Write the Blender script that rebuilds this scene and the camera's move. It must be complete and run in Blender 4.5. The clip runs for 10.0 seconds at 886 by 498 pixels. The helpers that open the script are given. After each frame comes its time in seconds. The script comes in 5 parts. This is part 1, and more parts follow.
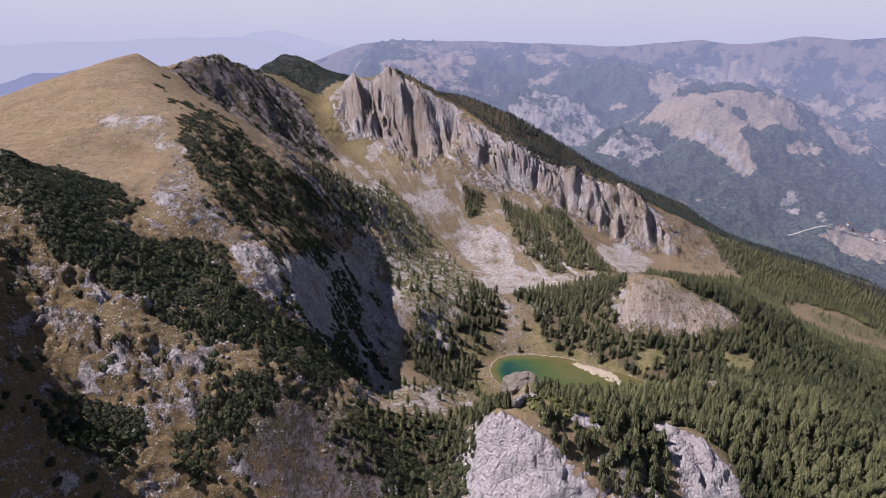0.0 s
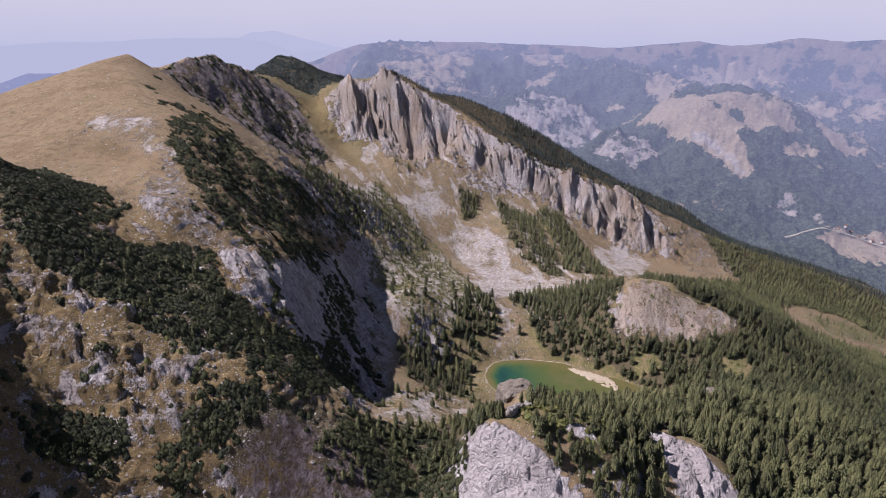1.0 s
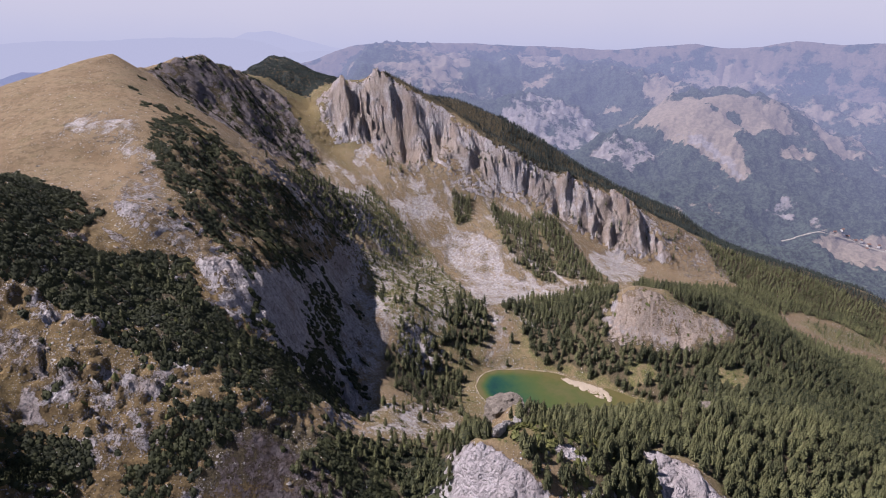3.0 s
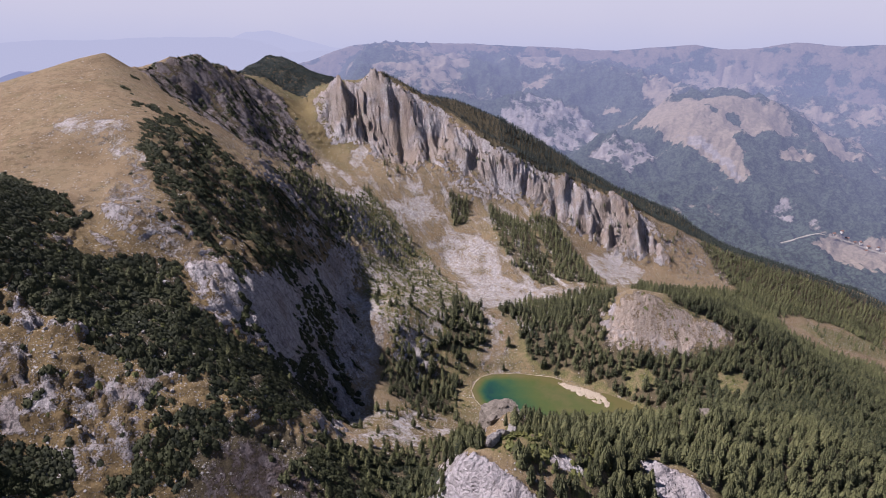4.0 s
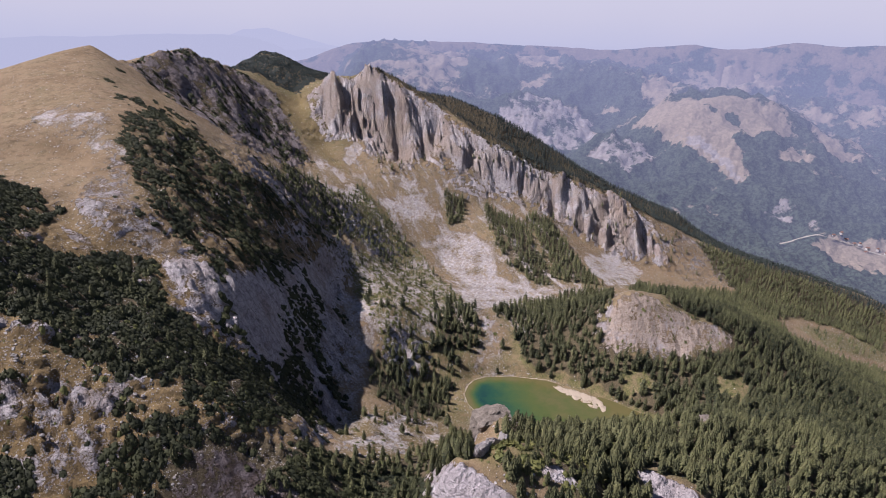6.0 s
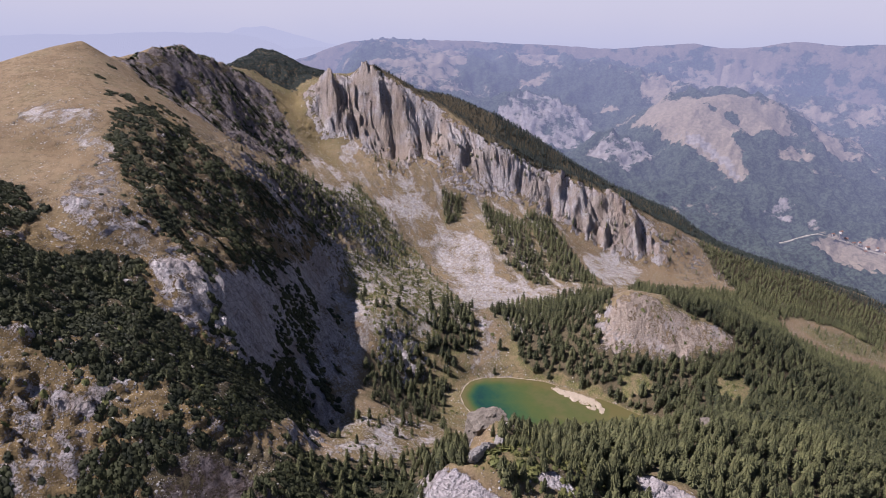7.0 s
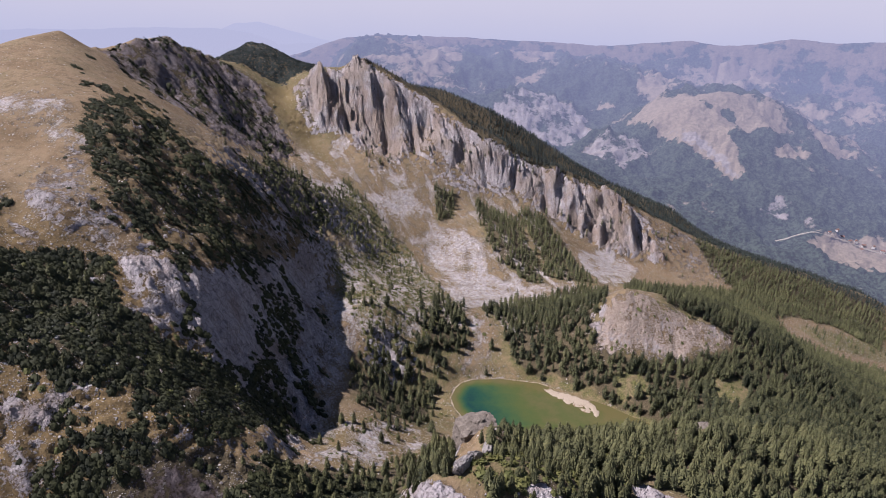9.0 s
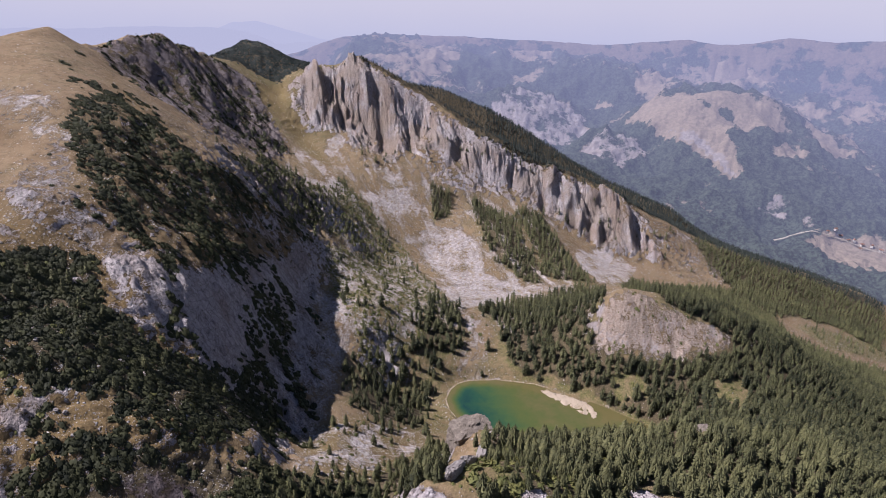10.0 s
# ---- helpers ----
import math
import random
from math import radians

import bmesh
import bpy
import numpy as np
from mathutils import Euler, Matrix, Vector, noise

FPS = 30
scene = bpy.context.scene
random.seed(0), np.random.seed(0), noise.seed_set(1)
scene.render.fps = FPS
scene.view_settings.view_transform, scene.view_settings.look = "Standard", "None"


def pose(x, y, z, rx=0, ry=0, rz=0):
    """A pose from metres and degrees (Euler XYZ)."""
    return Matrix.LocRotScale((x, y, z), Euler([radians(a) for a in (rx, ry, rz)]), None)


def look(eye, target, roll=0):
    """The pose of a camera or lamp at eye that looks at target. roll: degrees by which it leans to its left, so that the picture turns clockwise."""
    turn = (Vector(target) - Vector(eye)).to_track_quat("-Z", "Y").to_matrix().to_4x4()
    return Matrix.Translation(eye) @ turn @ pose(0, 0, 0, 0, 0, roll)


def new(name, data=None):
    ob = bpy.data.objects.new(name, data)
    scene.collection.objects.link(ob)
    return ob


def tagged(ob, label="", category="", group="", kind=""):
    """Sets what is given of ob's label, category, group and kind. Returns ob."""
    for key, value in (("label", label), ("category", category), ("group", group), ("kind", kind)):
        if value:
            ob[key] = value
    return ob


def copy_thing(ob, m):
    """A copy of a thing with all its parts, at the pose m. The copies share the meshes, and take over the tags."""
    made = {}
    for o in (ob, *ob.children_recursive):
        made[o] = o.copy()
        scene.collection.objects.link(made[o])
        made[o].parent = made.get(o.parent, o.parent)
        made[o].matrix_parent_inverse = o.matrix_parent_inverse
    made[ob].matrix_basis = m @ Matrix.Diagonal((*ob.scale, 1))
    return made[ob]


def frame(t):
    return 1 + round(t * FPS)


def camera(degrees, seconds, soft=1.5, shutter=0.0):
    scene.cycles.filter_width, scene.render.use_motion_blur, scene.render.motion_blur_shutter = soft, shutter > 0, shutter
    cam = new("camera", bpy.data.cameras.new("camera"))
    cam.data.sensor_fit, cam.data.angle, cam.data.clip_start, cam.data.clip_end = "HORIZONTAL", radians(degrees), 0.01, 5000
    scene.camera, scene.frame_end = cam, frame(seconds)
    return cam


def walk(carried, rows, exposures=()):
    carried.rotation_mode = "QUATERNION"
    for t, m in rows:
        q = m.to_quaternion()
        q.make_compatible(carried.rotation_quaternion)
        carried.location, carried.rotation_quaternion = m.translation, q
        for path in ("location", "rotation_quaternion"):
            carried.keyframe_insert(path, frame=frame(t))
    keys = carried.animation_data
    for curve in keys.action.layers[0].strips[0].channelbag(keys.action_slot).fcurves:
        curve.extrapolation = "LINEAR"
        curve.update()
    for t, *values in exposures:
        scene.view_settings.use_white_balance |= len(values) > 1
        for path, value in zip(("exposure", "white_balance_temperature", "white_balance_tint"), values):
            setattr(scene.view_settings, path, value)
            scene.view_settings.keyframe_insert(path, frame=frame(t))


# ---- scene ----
cam = camera(78.2, 10.0, soft=1.0)
PATH = [
    (0, (-0.202, -0.497, 349.887), (-0.208, 1.381, 349.198), 0.2),
    (0.5, (1.412, 3.761, 349.963), (1.41, 5.639, 349.275), 0.2),
    (1, (3.474, 8.42, 350.297), (3.476, 10.299, 349.611), 0.3),
    (1.5, (5.223, 12.525, 350.371), (5.228, 14.404, 349.686), 0.3),
    (2, (7.663, 16.886, 350.483), (7.671, 18.766, 349.8), 0.4),
    (2.5, (9.397, 21.18, 350.856), (9.407, 23.06, 350.173), 0.5),
    (4, (15.096, 34.132, 350.866), (15.111, 36.012, 350.184), 0.8),
    (4.5, (16.705, 37.895, 349.923), (16.72, 39.775, 349.24), 0.8),
    (5, (18.662, 42.095, 348.275), (18.678, 43.974, 347.591), 1.0),
    (5.5, (20.126, 45.976, 346.6), (20.145, 47.856, 345.916), 1.1),
    (7, (24.924, 59.269, 341.576), (24.948, 61.148, 340.889), 1.2),
    (7.5, (26.431, 63.735, 340.091), (26.457, 65.612, 339.402), 1.3),
    (8, (28.359, 68.282, 338.285), (28.388, 70.159, 337.595), 1.3),
    (8.5, (29.78, 72.452, 336.494), (29.813, 74.328, 335.802), 1.3),
    (9, (31.805, 77.056, 334.65), (31.843, 78.931, 333.956), 1.4),
    (9.5, (33.426, 81.116, 332.961), (33.468, 82.991, 332.267), 1.4),
    (10, (35.372, 85.376, 330.941), (35.416, 87.251, 330.246), 1.4),
]
walk(cam, [(t, look(eye, target, roll)) for t, eye, target, roll in PATH], exposures=[(0.0, 1.07, 5830, 25), (10.0, 1.07, 5830, 25)])

# ---- daylight: clear, slightly hazy late-summer sun from the side of the grassy ridge ----
SUN_AZ, SUN_EL = 179.0, 53.0      # degrees: azimuth of the sun counted from +x towards +y, elevation
az, el = radians(SUN_AZ), radians(SUN_EL)
to_sun = Vector((math.cos(az) * math.cos(el), math.sin(az) * math.cos(el), math.sin(el)))
world = bpy.data.worlds.new("world")
scene.world = world
world.use_nodes = True
wn, wl = world.node_tree.nodes, world.node_tree.links
sky_tex = wn.new("ShaderNodeTexSky")
sky_tex.sky_type, sky_tex.sun_disc = "NISHITA", False
sky_tex.sun_elevation = el
sky_tex.sun_rotation = math.pi / 2 - az
sky_tex.air_density, sky_tex.dust_density, sky_tex.ozone_density, sky_tex.altitude = 1.0, 1.5, 2.0, 1500
wn["Background"].inputs["Strength"].default_value = 0.040
wl.new(sky_tex.outputs[0], wn["Background"].inputs["Color"])
sun_data = bpy.data.lights.new("sun", "SUN")
sun_data.energy, sun_data.angle, sun_data.color = 4.8, radians(0.53), (1.0, 0.93, 0.84)
sun = new("sun", sun_data)
sun.matrix_world = look(to_sun * 3000, (0, 0, 0))

# ---- materials ----
def material(name):
    m = bpy.data.materials.new(name)
    m.use_nodes = True
    nt = m.node_tree
    return m, nt, nt.nodes["Principled BSDF"]


def node(nt, kind, **values):
    n = nt.nodes.new("ShaderNode" + kind)
    for key, value in values.items():
        n.inputs[key].default_value = value
    return n


def noise_tex(nt, where, scale, detail=4.0, rough=0.55, lacunarity=2.0):
    n = node(nt, "TexNoise", Scale=scale, Detail=detail, Roughness=rough, Lacunarity=lacunarity)
    nt.links.new(where, n.inputs["Vector"])
    return n.outputs["Fac"]


def ramp(nt, fac, stops):
    n = nt.nodes.new("ShaderNodeValToRGB")
    while len(n.color_ramp.elements) < len(stops):
        n.color_ramp.elements.new(0.5)
    for e, (at, c) in zip(n.color_ramp.elements, stops):
        e.position = at
        e.color = (*c, 1) if len(c) == 3 else c
    nt.links.new(fac, n.inputs["Fac"])
    return n.outputs["Color"]


def math_node(nt, op, a, b=0.0, c=0.0, clamp=False):
    n = nt.nodes.new("ShaderNodeMath")
    n.operation, n.use_clamp = op, clamp
    for k, v in enumerate((a, b, c)):
        if isinstance(v, (int, float)):
            n.inputs[k].default_value = v
        else:
            nt.links.new(v, n.inputs[k])
    return n.outputs[0]


def mix(nt, fac, a, b):
    n = nt.nodes.new("ShaderNodeMix")
    n.data_type = "RGBA"
    for socket, v in ((n.inputs["Factor"], fac), (n.inputs[6], a), (n.inputs[7], b)):
        if isinstance(v, (int, float)):
            socket.default_value = v
        elif isinstance(v, tuple):
            socket.default_value = (*v, 1)
        else:
            nt.links.new(v, socket)
    return n.outputs[2]


def attr(nt, name):
    n = nt.nodes.new("ShaderNodeAttribute")
    n.attribute_name = name
    return n.outputs["Fac"]


def step(nt, value, low, high):
    n = nt.nodes.new("ShaderNodeMapRange")
    n.interpolation_type = "SMOOTHSTEP"
    n.inputs["From Min"].default_value, n.inputs["From Max"].default_value = low, high
    nt.links.new(value, n.inputs["Value"])
    return n.outputs[0]


def cracks(nt, where, scale, warp):
    """Dark joints between blocks: 0 in a joint, 1 on the block."""
    v = node(nt, "TexVoronoi", Scale=scale)
    v.feature = "DISTANCE_TO_EDGE"
    shift = nt.nodes.new("ShaderNodeVectorMath")
    shift.operation = "MULTIPLY_ADD"
    n = node(nt, "TexNoise", Scale=scale * 1.7, Detail=3.0)
    nt.links.new(where, n.inputs["Vector"])
    nt.links.new(n.outputs["Color"], shift.inputs[0])
    shift.inputs[1].default_value = (warp, warp, warp)
    nt.links.new(where, shift.inputs[2])
    nt.links.new(shift.outputs[0], v.inputs["Vector"])
    return v.outputs["Distance"]


def ground_material():
    m, nt, bsdf = material("mountain_ground")
    where = nt.nodes.new("ShaderNodeNewGeometry").outputs["Position"]
    fine, mid, wide = noise_tex(nt, where, 0.75, 6, 0.7), noise_tex(nt, where, 0.16, 5, 0.62), noise_tex(nt, where, 0.025, 4, 0.55)
    tuft = noise_tex(nt, where, 1.9, 3, 0.6)
    stretch = nt.nodes.new("ShaderNodeMapping")
    stretch.inputs["Scale"].default_value = (1.0, 1.0, 0.16)
    nt.links.new(where, stretch.inputs["Vector"])
    streak = noise_tex(nt, stretch.outputs[0], 0.30, 7, 0.72)
    run = nt.nodes.new("ShaderNodeMapping")
    run.inputs["Scale"].default_value = (1.0, 0.22, 0.18)
    nt.links.new(where, run.inputs["Vector"])
    streak = math_node(nt, "ADD", math_node(nt, "MULTIPLY", streak, math_node(nt, "SUBTRACT", 1.0, attr(nt, "face"))), math_node(nt, "MULTIPLY", noise_tex(nt, run.outputs[0], 0.16, 8, 0.72), attr(nt, "face")))
    joint_a, joint_b = cracks(nt, where, 0.16, 3.5), cracks(nt, where, 0.55, 1.2)
    cells = node(nt, "TexVoronoi", Scale=0.6)
    nt.links.new(where, cells.inputs["Vector"])
    # autumn grass: golden to olive, with bare earth and pale dry tufts
    grass = ramp(nt, wide, [(0.32, (0.138, 0.094, 0.052)), (0.5, (0.198, 0.142, 0.084)), (0.68, (0.154, 0.118, 0.066))])
    grass = mix(nt, step(nt, mid, 0.45, 0.66), grass, (0.110, 0.078, 0.043))
    grass = mix(nt, math_node(nt, "MULTIPLY", step(nt, fine, 0.52, 0.66), 0.8), grass, (0.255, 0.200, 0.125))
    grass = mix(nt, math_node(nt, "MULTIPLY", step(nt, tuft, 0.56, 0.44), 0.45), grass, (0.080, 0.062, 0.032))
    green = mix(nt, step(nt, fine, 0.4, 0.62), (0.048, 0.052, 0.018), (0.135, 0.122, 0.050))
    grass = mix(nt, math_node(nt, "MULTIPLY", attr(nt, "green"), step(nt, mid, 0.25, 0.6)), grass, green)
    grass = mix(nt, math_node(nt, "MULTIPLY", attr(nt, "gold"), 0.8), grass, mix(nt, step(nt, math_node(nt, "ADD", math_node(nt, "MULTIPLY", fine, 0.5), math_node(nt, "MULTIPLY", mid, 0.5)), 0.36, 0.62), (0.062, 0.044, 0.019), (0.180, 0.127, 0.055)))
    # limestone: pale, stained by dark and rusty streaks, jointed
    rock = ramp(nt, streak, [(0.28, (0.160, 0.143, 0.146)), (0.42, (0.375, 0.338, 0.330)), (0.56, (0.540, 0.498, 0.484)), (0.72, (0.660, 0.620, 0.605))])
    rust = noise_tex(nt, run.outputs[0], 0.07, 5, 0.65)
    rock = mix(nt, math_node(nt, "MULTIPLY", math_node(nt, "MULTIPLY", step(nt, rust, 0.46, 0.62), attr(nt, "face")), 0.8), rock, (0.300, 0.225, 0.180))
    rock = mix(nt, math_node(nt, "MULTIPLY", step(nt, wide, 0.48, 0.64), 0.5), rock, (0.270, 0.205, 0.160))
    rock = mix(nt, math_node(nt, "MULTIPLY", step(nt, joint_a, 0.07, 0.0), 0.42), rock, (0.085, 0.078, 0.072))
    rock = mix(nt, math_node(nt, "MULTIPLY", step(nt, joint_b, 0.07, 0.0), 0.32), rock, (0.11, 0.10, 0.092))
    rock = mix(nt, math_node(nt, "MULTIPLY", step(nt, fine, 0.6, 0.72), 0.75), rock, (0.115, 0.105, 0.050))
    # darker rock; on the near cliff and dark ridge partly shade put into the colour
    rock = mix(nt, math_node(nt, "MULTIPLY", attr(nt, "dull_shaded"), 0.8), rock, mix(nt, step(nt, mid, 0.4, 0.6), (0.088, 0.067, 0.059), (0.148, 0.124, 0.121)))
    rock = mix(nt, math_node(nt, "MULTIPLY", attr(nt, "worn"), 0.75), rock, mix(nt, mid, (0.230, 0.206, 0.202), (0.380, 0.346, 0.338)))
    ochre = math_node(nt, "ADD", noise_tex(nt, where, 0.021, 5, 0.6), math_node(nt, "MULTIPLY", math_node(nt, "SUBTRACT", streak, 0.5), 0.5))
    rock = mix(nt, math_node(nt, "MULTIPLY", math_node(nt, "MULTIPLY", step(nt, math_node(nt, "ADD", ochre, math_node(nt, "MULTIPLY", math_node(nt, "SUBTRACT", attr(nt, "tan"), 0.75), 0.3)), 0.47, 0.60), attr(nt, "tan")), 0.72), rock, mix(nt, step(nt, fine, 0.4, 0.65), (0.235, 0.180, 0.130), (0.400, 0.335, 0.280)))
    # scree: pale rubble of single stones
    stones = ramp(nt, cells.outputs["Color"], [(0.1, (0.205, 0.181, 0.166)), (0.5, (0.310, 0.283, 0.267)), (0.9, (0.440, 0.412, 0.393))])
    scree = mix(nt, step(nt, mid, 0.45, 0.68), stones, (0.218, 0.170, 0.104))
    scree = mix(nt, math_node(nt, "MULTIPLY", step(nt, fine, 0.58, 0.68), 0.7), scree, (0.120, 0.098, 0.055))
    earth_shade = mix(nt, step(nt, fine, 0.3, 0.7), (0.036, 0.029, 0.017), (0.104, 0.084, 0.048))

    def cover(name, width):
        broken = math_node(nt, "ADD", attr(nt, name), math_node(nt, "MULTIPLY", math_node(nt, "SUBTRACT", math_node(nt, "ADD", math_node(nt, "MULTIPLY", fine, 0.55), math_node(nt, "MULTIPLY", mid, 0.45)), 0.5), width))
        return step(nt, broken, 0.44, 0.56)

    is_rock, is_scree = cover("rock", 2.2), cover("scree", 1.5)
    # single stones lying about in the grass
    pebble = node(nt, "TexVoronoi", Scale=0.42)
    nt.links.new(where, pebble.inputs["Vector"])
    small = node(nt, "TexVoronoi", Scale=1.1)
    nt.links.new(where, small.inputs["Vector"])

    def lying(tex, low, high, share):
        draw = nt.nodes.new("ShaderNodeSeparateColor")
        nt.links.new(tex.outputs["Color"], draw.inputs[0])
        chosen = math_node(nt, "LESS_THAN", draw.outputs[0], math_node(nt, "MULTIPLY", math_node(nt, "MULTIPLY", attr(nt, "stony"), share), step(nt, mid, 0.36, 0.58)))
        return math_node(nt, "MULTIPLY", chosen, step(nt, tex.outputs["Distance"], high, low))

    stone = math_node(nt, "MAXIMUM", lying(pebble, 0.24, 0.44, 0.5), lying(small, 0.26, 0.46, 0.75))
    colour = mix(nt, cover("earth_shade", 1.3), grass, earth_shade)
    colour = mix(nt, is_scree, colour, scree)
    colour = mix(nt, stone, colour, mix(nt, streak, (0.22, 0.205, 0.19), (0.46, 0.435, 0.405)))
    colour = mix(nt, is_rock, colour, rock)
    sand = mix(nt, fine, (0.23, 0.185, 0.130), (0.37, 0.315, 0.240))
    colour = mix(nt, cover("sand", 1.2), colour, sand)
    nt.links.new(colour, bsdf.inputs["Base Color"])
    bsdf.inputs["Roughness"].default_value = 0.95
    bsdf.inputs["Specular IOR Level"].default_value = 0.12
    worn = attr(nt, "worn")
    # creases: sharp-edged folds and cracks, coarse and fine
    fold = math_node(nt, "ABSOLUTE", math_node(nt, "SUBTRACT", noise_tex(nt, stretch.outputs[0], 0.22, 6, 0.6), 0.5))
    split = math_node(nt, "ABSOLUTE", math_node(nt, "SUBTRACT", noise_tex(nt, where, 0.5, 4, 0.6), 0.5))
    crag = math_node(nt, "ADD", math_node(nt, "ADD", math_node(nt, "MULTIPLY", fold, 7.0), math_node(nt, "MULTIPLY", split, 3.0)), math_node(nt, "MULTIPLY", streak, 3.0))
    crag = math_node(nt, "MULTIPLY", crag, math_node(nt, "SUBTRACT", 1.0, math_node(nt, "MULTIPLY", worn, 0.6)))
    crag = math_node(nt, "ADD", crag, math_node(nt, "ADD", math_node(nt, "MULTIPLY", step(nt, joint_a, 0.0, 0.2), 0.5), math_node(nt, "MULTIPLY", step(nt, joint_b, 0.0, 0.2), 0.2)))
    high = math_node(nt, "ADD", math_node(nt, "MULTIPLY", fine, 0.5), math_node(nt, "MULTIPLY", crag, is_rock))
    high = math_node(nt, "ADD", high, math_node(nt, "MULTIPLY", tuft, 0.2))
    high = math_node(nt, "ADD", high, math_node(nt, "MULTIPLY", math_node(nt, "MULTIPLY", cells.outputs["Distance"], is_scree), -0.9))
    high = math_node(nt, "ADD", high, math_node(nt, "MULTIPLY", stone, 0.9))
    bump = node(nt, "Bump", Strength=1.0, Distance=1.6)
    nt.links.new(high, bump.inputs["Height"])
    nt.links.new(bump.outputs[0], bsdf.inputs["Normal"])
    return m


def foliage_material(name, dark, light, spread=0.5):
    m, nt, bsdf = material(name)
    where = nt.nodes.new("ShaderNodeNewGeometry")
    rnd = where.outputs["Random Per Island"]
    obj = nt.nodes.new("ShaderNodeObjectInfo").outputs["Random"]
    patch = noise_tex(nt, where.outputs["Position"], 0.03, 3)
    f = math_node(nt, "ADD", math_node(nt, "MULTIPLY", rnd, spread), math_node(nt, "MULTIPLY", step(nt, patch, 0.3, 0.7), 0.4))
    single = noise_tex(nt, where.outputs["Position"], 0.17, 2)
    f = math_node(nt, "ADD", f, math_node(nt, "MULTIPLY", math_node(nt, "SUBTRACT", single, 0.5), 1.0))
    f = math_node(nt, "ADD", f, math_node(nt, "MULTIPLY", math_node(nt, "SUBTRACT", obj, 0.5), 0.3), clamp=True)
    nt.links.new(mix(nt, f, dark, light), bsdf.inputs["Base Color"])
    bsdf.inputs["Roughness"].default_value = 0.8
    bsdf.inputs["Specular IOR Level"].default_value = 0.2
    return m


def bark_material():
    m, nt, bsdf = material("bark")
    where = nt.nodes.new("ShaderNodeNewGeometry").outputs["Position"]
    nt.links.new(ramp(nt, noise_tex(nt, where, 3.0), [(0.3, (0.06, 0.045, 0.035)), (0.7, (0.16, 0.13, 0.11))]), bsdf.inputs["Base Color"])
    bsdf.inputs["Roughness"].default_value = 0.9
    return m


def rock_material(name="limestone", tone=(1.0, 1.0, 1.0)):
    m, nt, bsdf = material(name)
    where = nt.nodes.new("ShaderNodeNewGeometry").outputs["Position"]
    a, b = noise_tex(nt, where, 0.35, 6, 0.7), noise_tex(nt, where, 1.8, 4, 0.6)
    c = ramp(nt, a, [(0.3, (0.13, 0.120, 0.110)), (0.5, (0.235, 0.215, 0.195)), (0.7, (0.35, 0.325, 0.30))])
    c = mix(nt, step(nt, b, 0.55, 0.35), c, (0.14, 0.128, 0.115))
    tint = nt.nodes.new("ShaderNodeMix")
    tint.data_type, tint.blend_type = "RGBA", "MULTIPLY"
    tint.inputs["Factor"].default_value = 1.0
    nt.links.new(c, tint.inputs[6])
    tint.inputs[7].default_value = (*tone, 1)
    nt.links.new(tint.outputs[2], bsdf.inputs["Base Color"])
    bsdf.inputs["Roughness"].default_value = 0.92
    bsdf.inputs["Specular IOR Level"].default_value = 0.15
    bump = node(nt, "Bump", Strength=0.8, Distance=0.8)
    nt.links.new(math_node(nt, "ADD", a, math_node(nt, "MULTIPLY", b, 0.4)), bump.inputs["Height"])
    nt.links.new(bump.outputs[0], bsdf.inputs["Normal"])
    return m


def water_material():
    m, nt, bsdf = material("lake_water")
    where = nt.nodes.new("ShaderNodeNewGeometry").outputs["Position"]
    deep = attr(nt, "depth")
    n = noise_tex(nt, where, 0.07, 6, 0.7)
    d = math_node(nt, "ADD", deep, math_node(nt, "MULTIPLY", math_node(nt, "SUBTRACT", n, 0.5), 0.65))
    c = ramp(nt, d, [(0.0, (0.080, 0.070, 0.027)), (0.25, (0.050, 0.064, 0.018)), (0.55, (0.030, 0.058, 0.021)), (0.85, (0.013, 0.042, 0.024)), (1.0, (0.008, 0.028, 0.024))])
    nt.links.new(c, bsdf.inputs["Base Color"])
    bsdf.inputs["Roughness"].default_value = 0.12
    bsdf.inputs["IOR"].default_value = 1.33
    bump = node(nt, "Bump", Strength=0.12, Distance=0.3)
    nt.links.new(noise_tex(nt, where, 0.8, 3), bump.inputs["Height"])
    nt.links.new(bump.outputs[0], bsdf.inputs["Normal"])
    return m


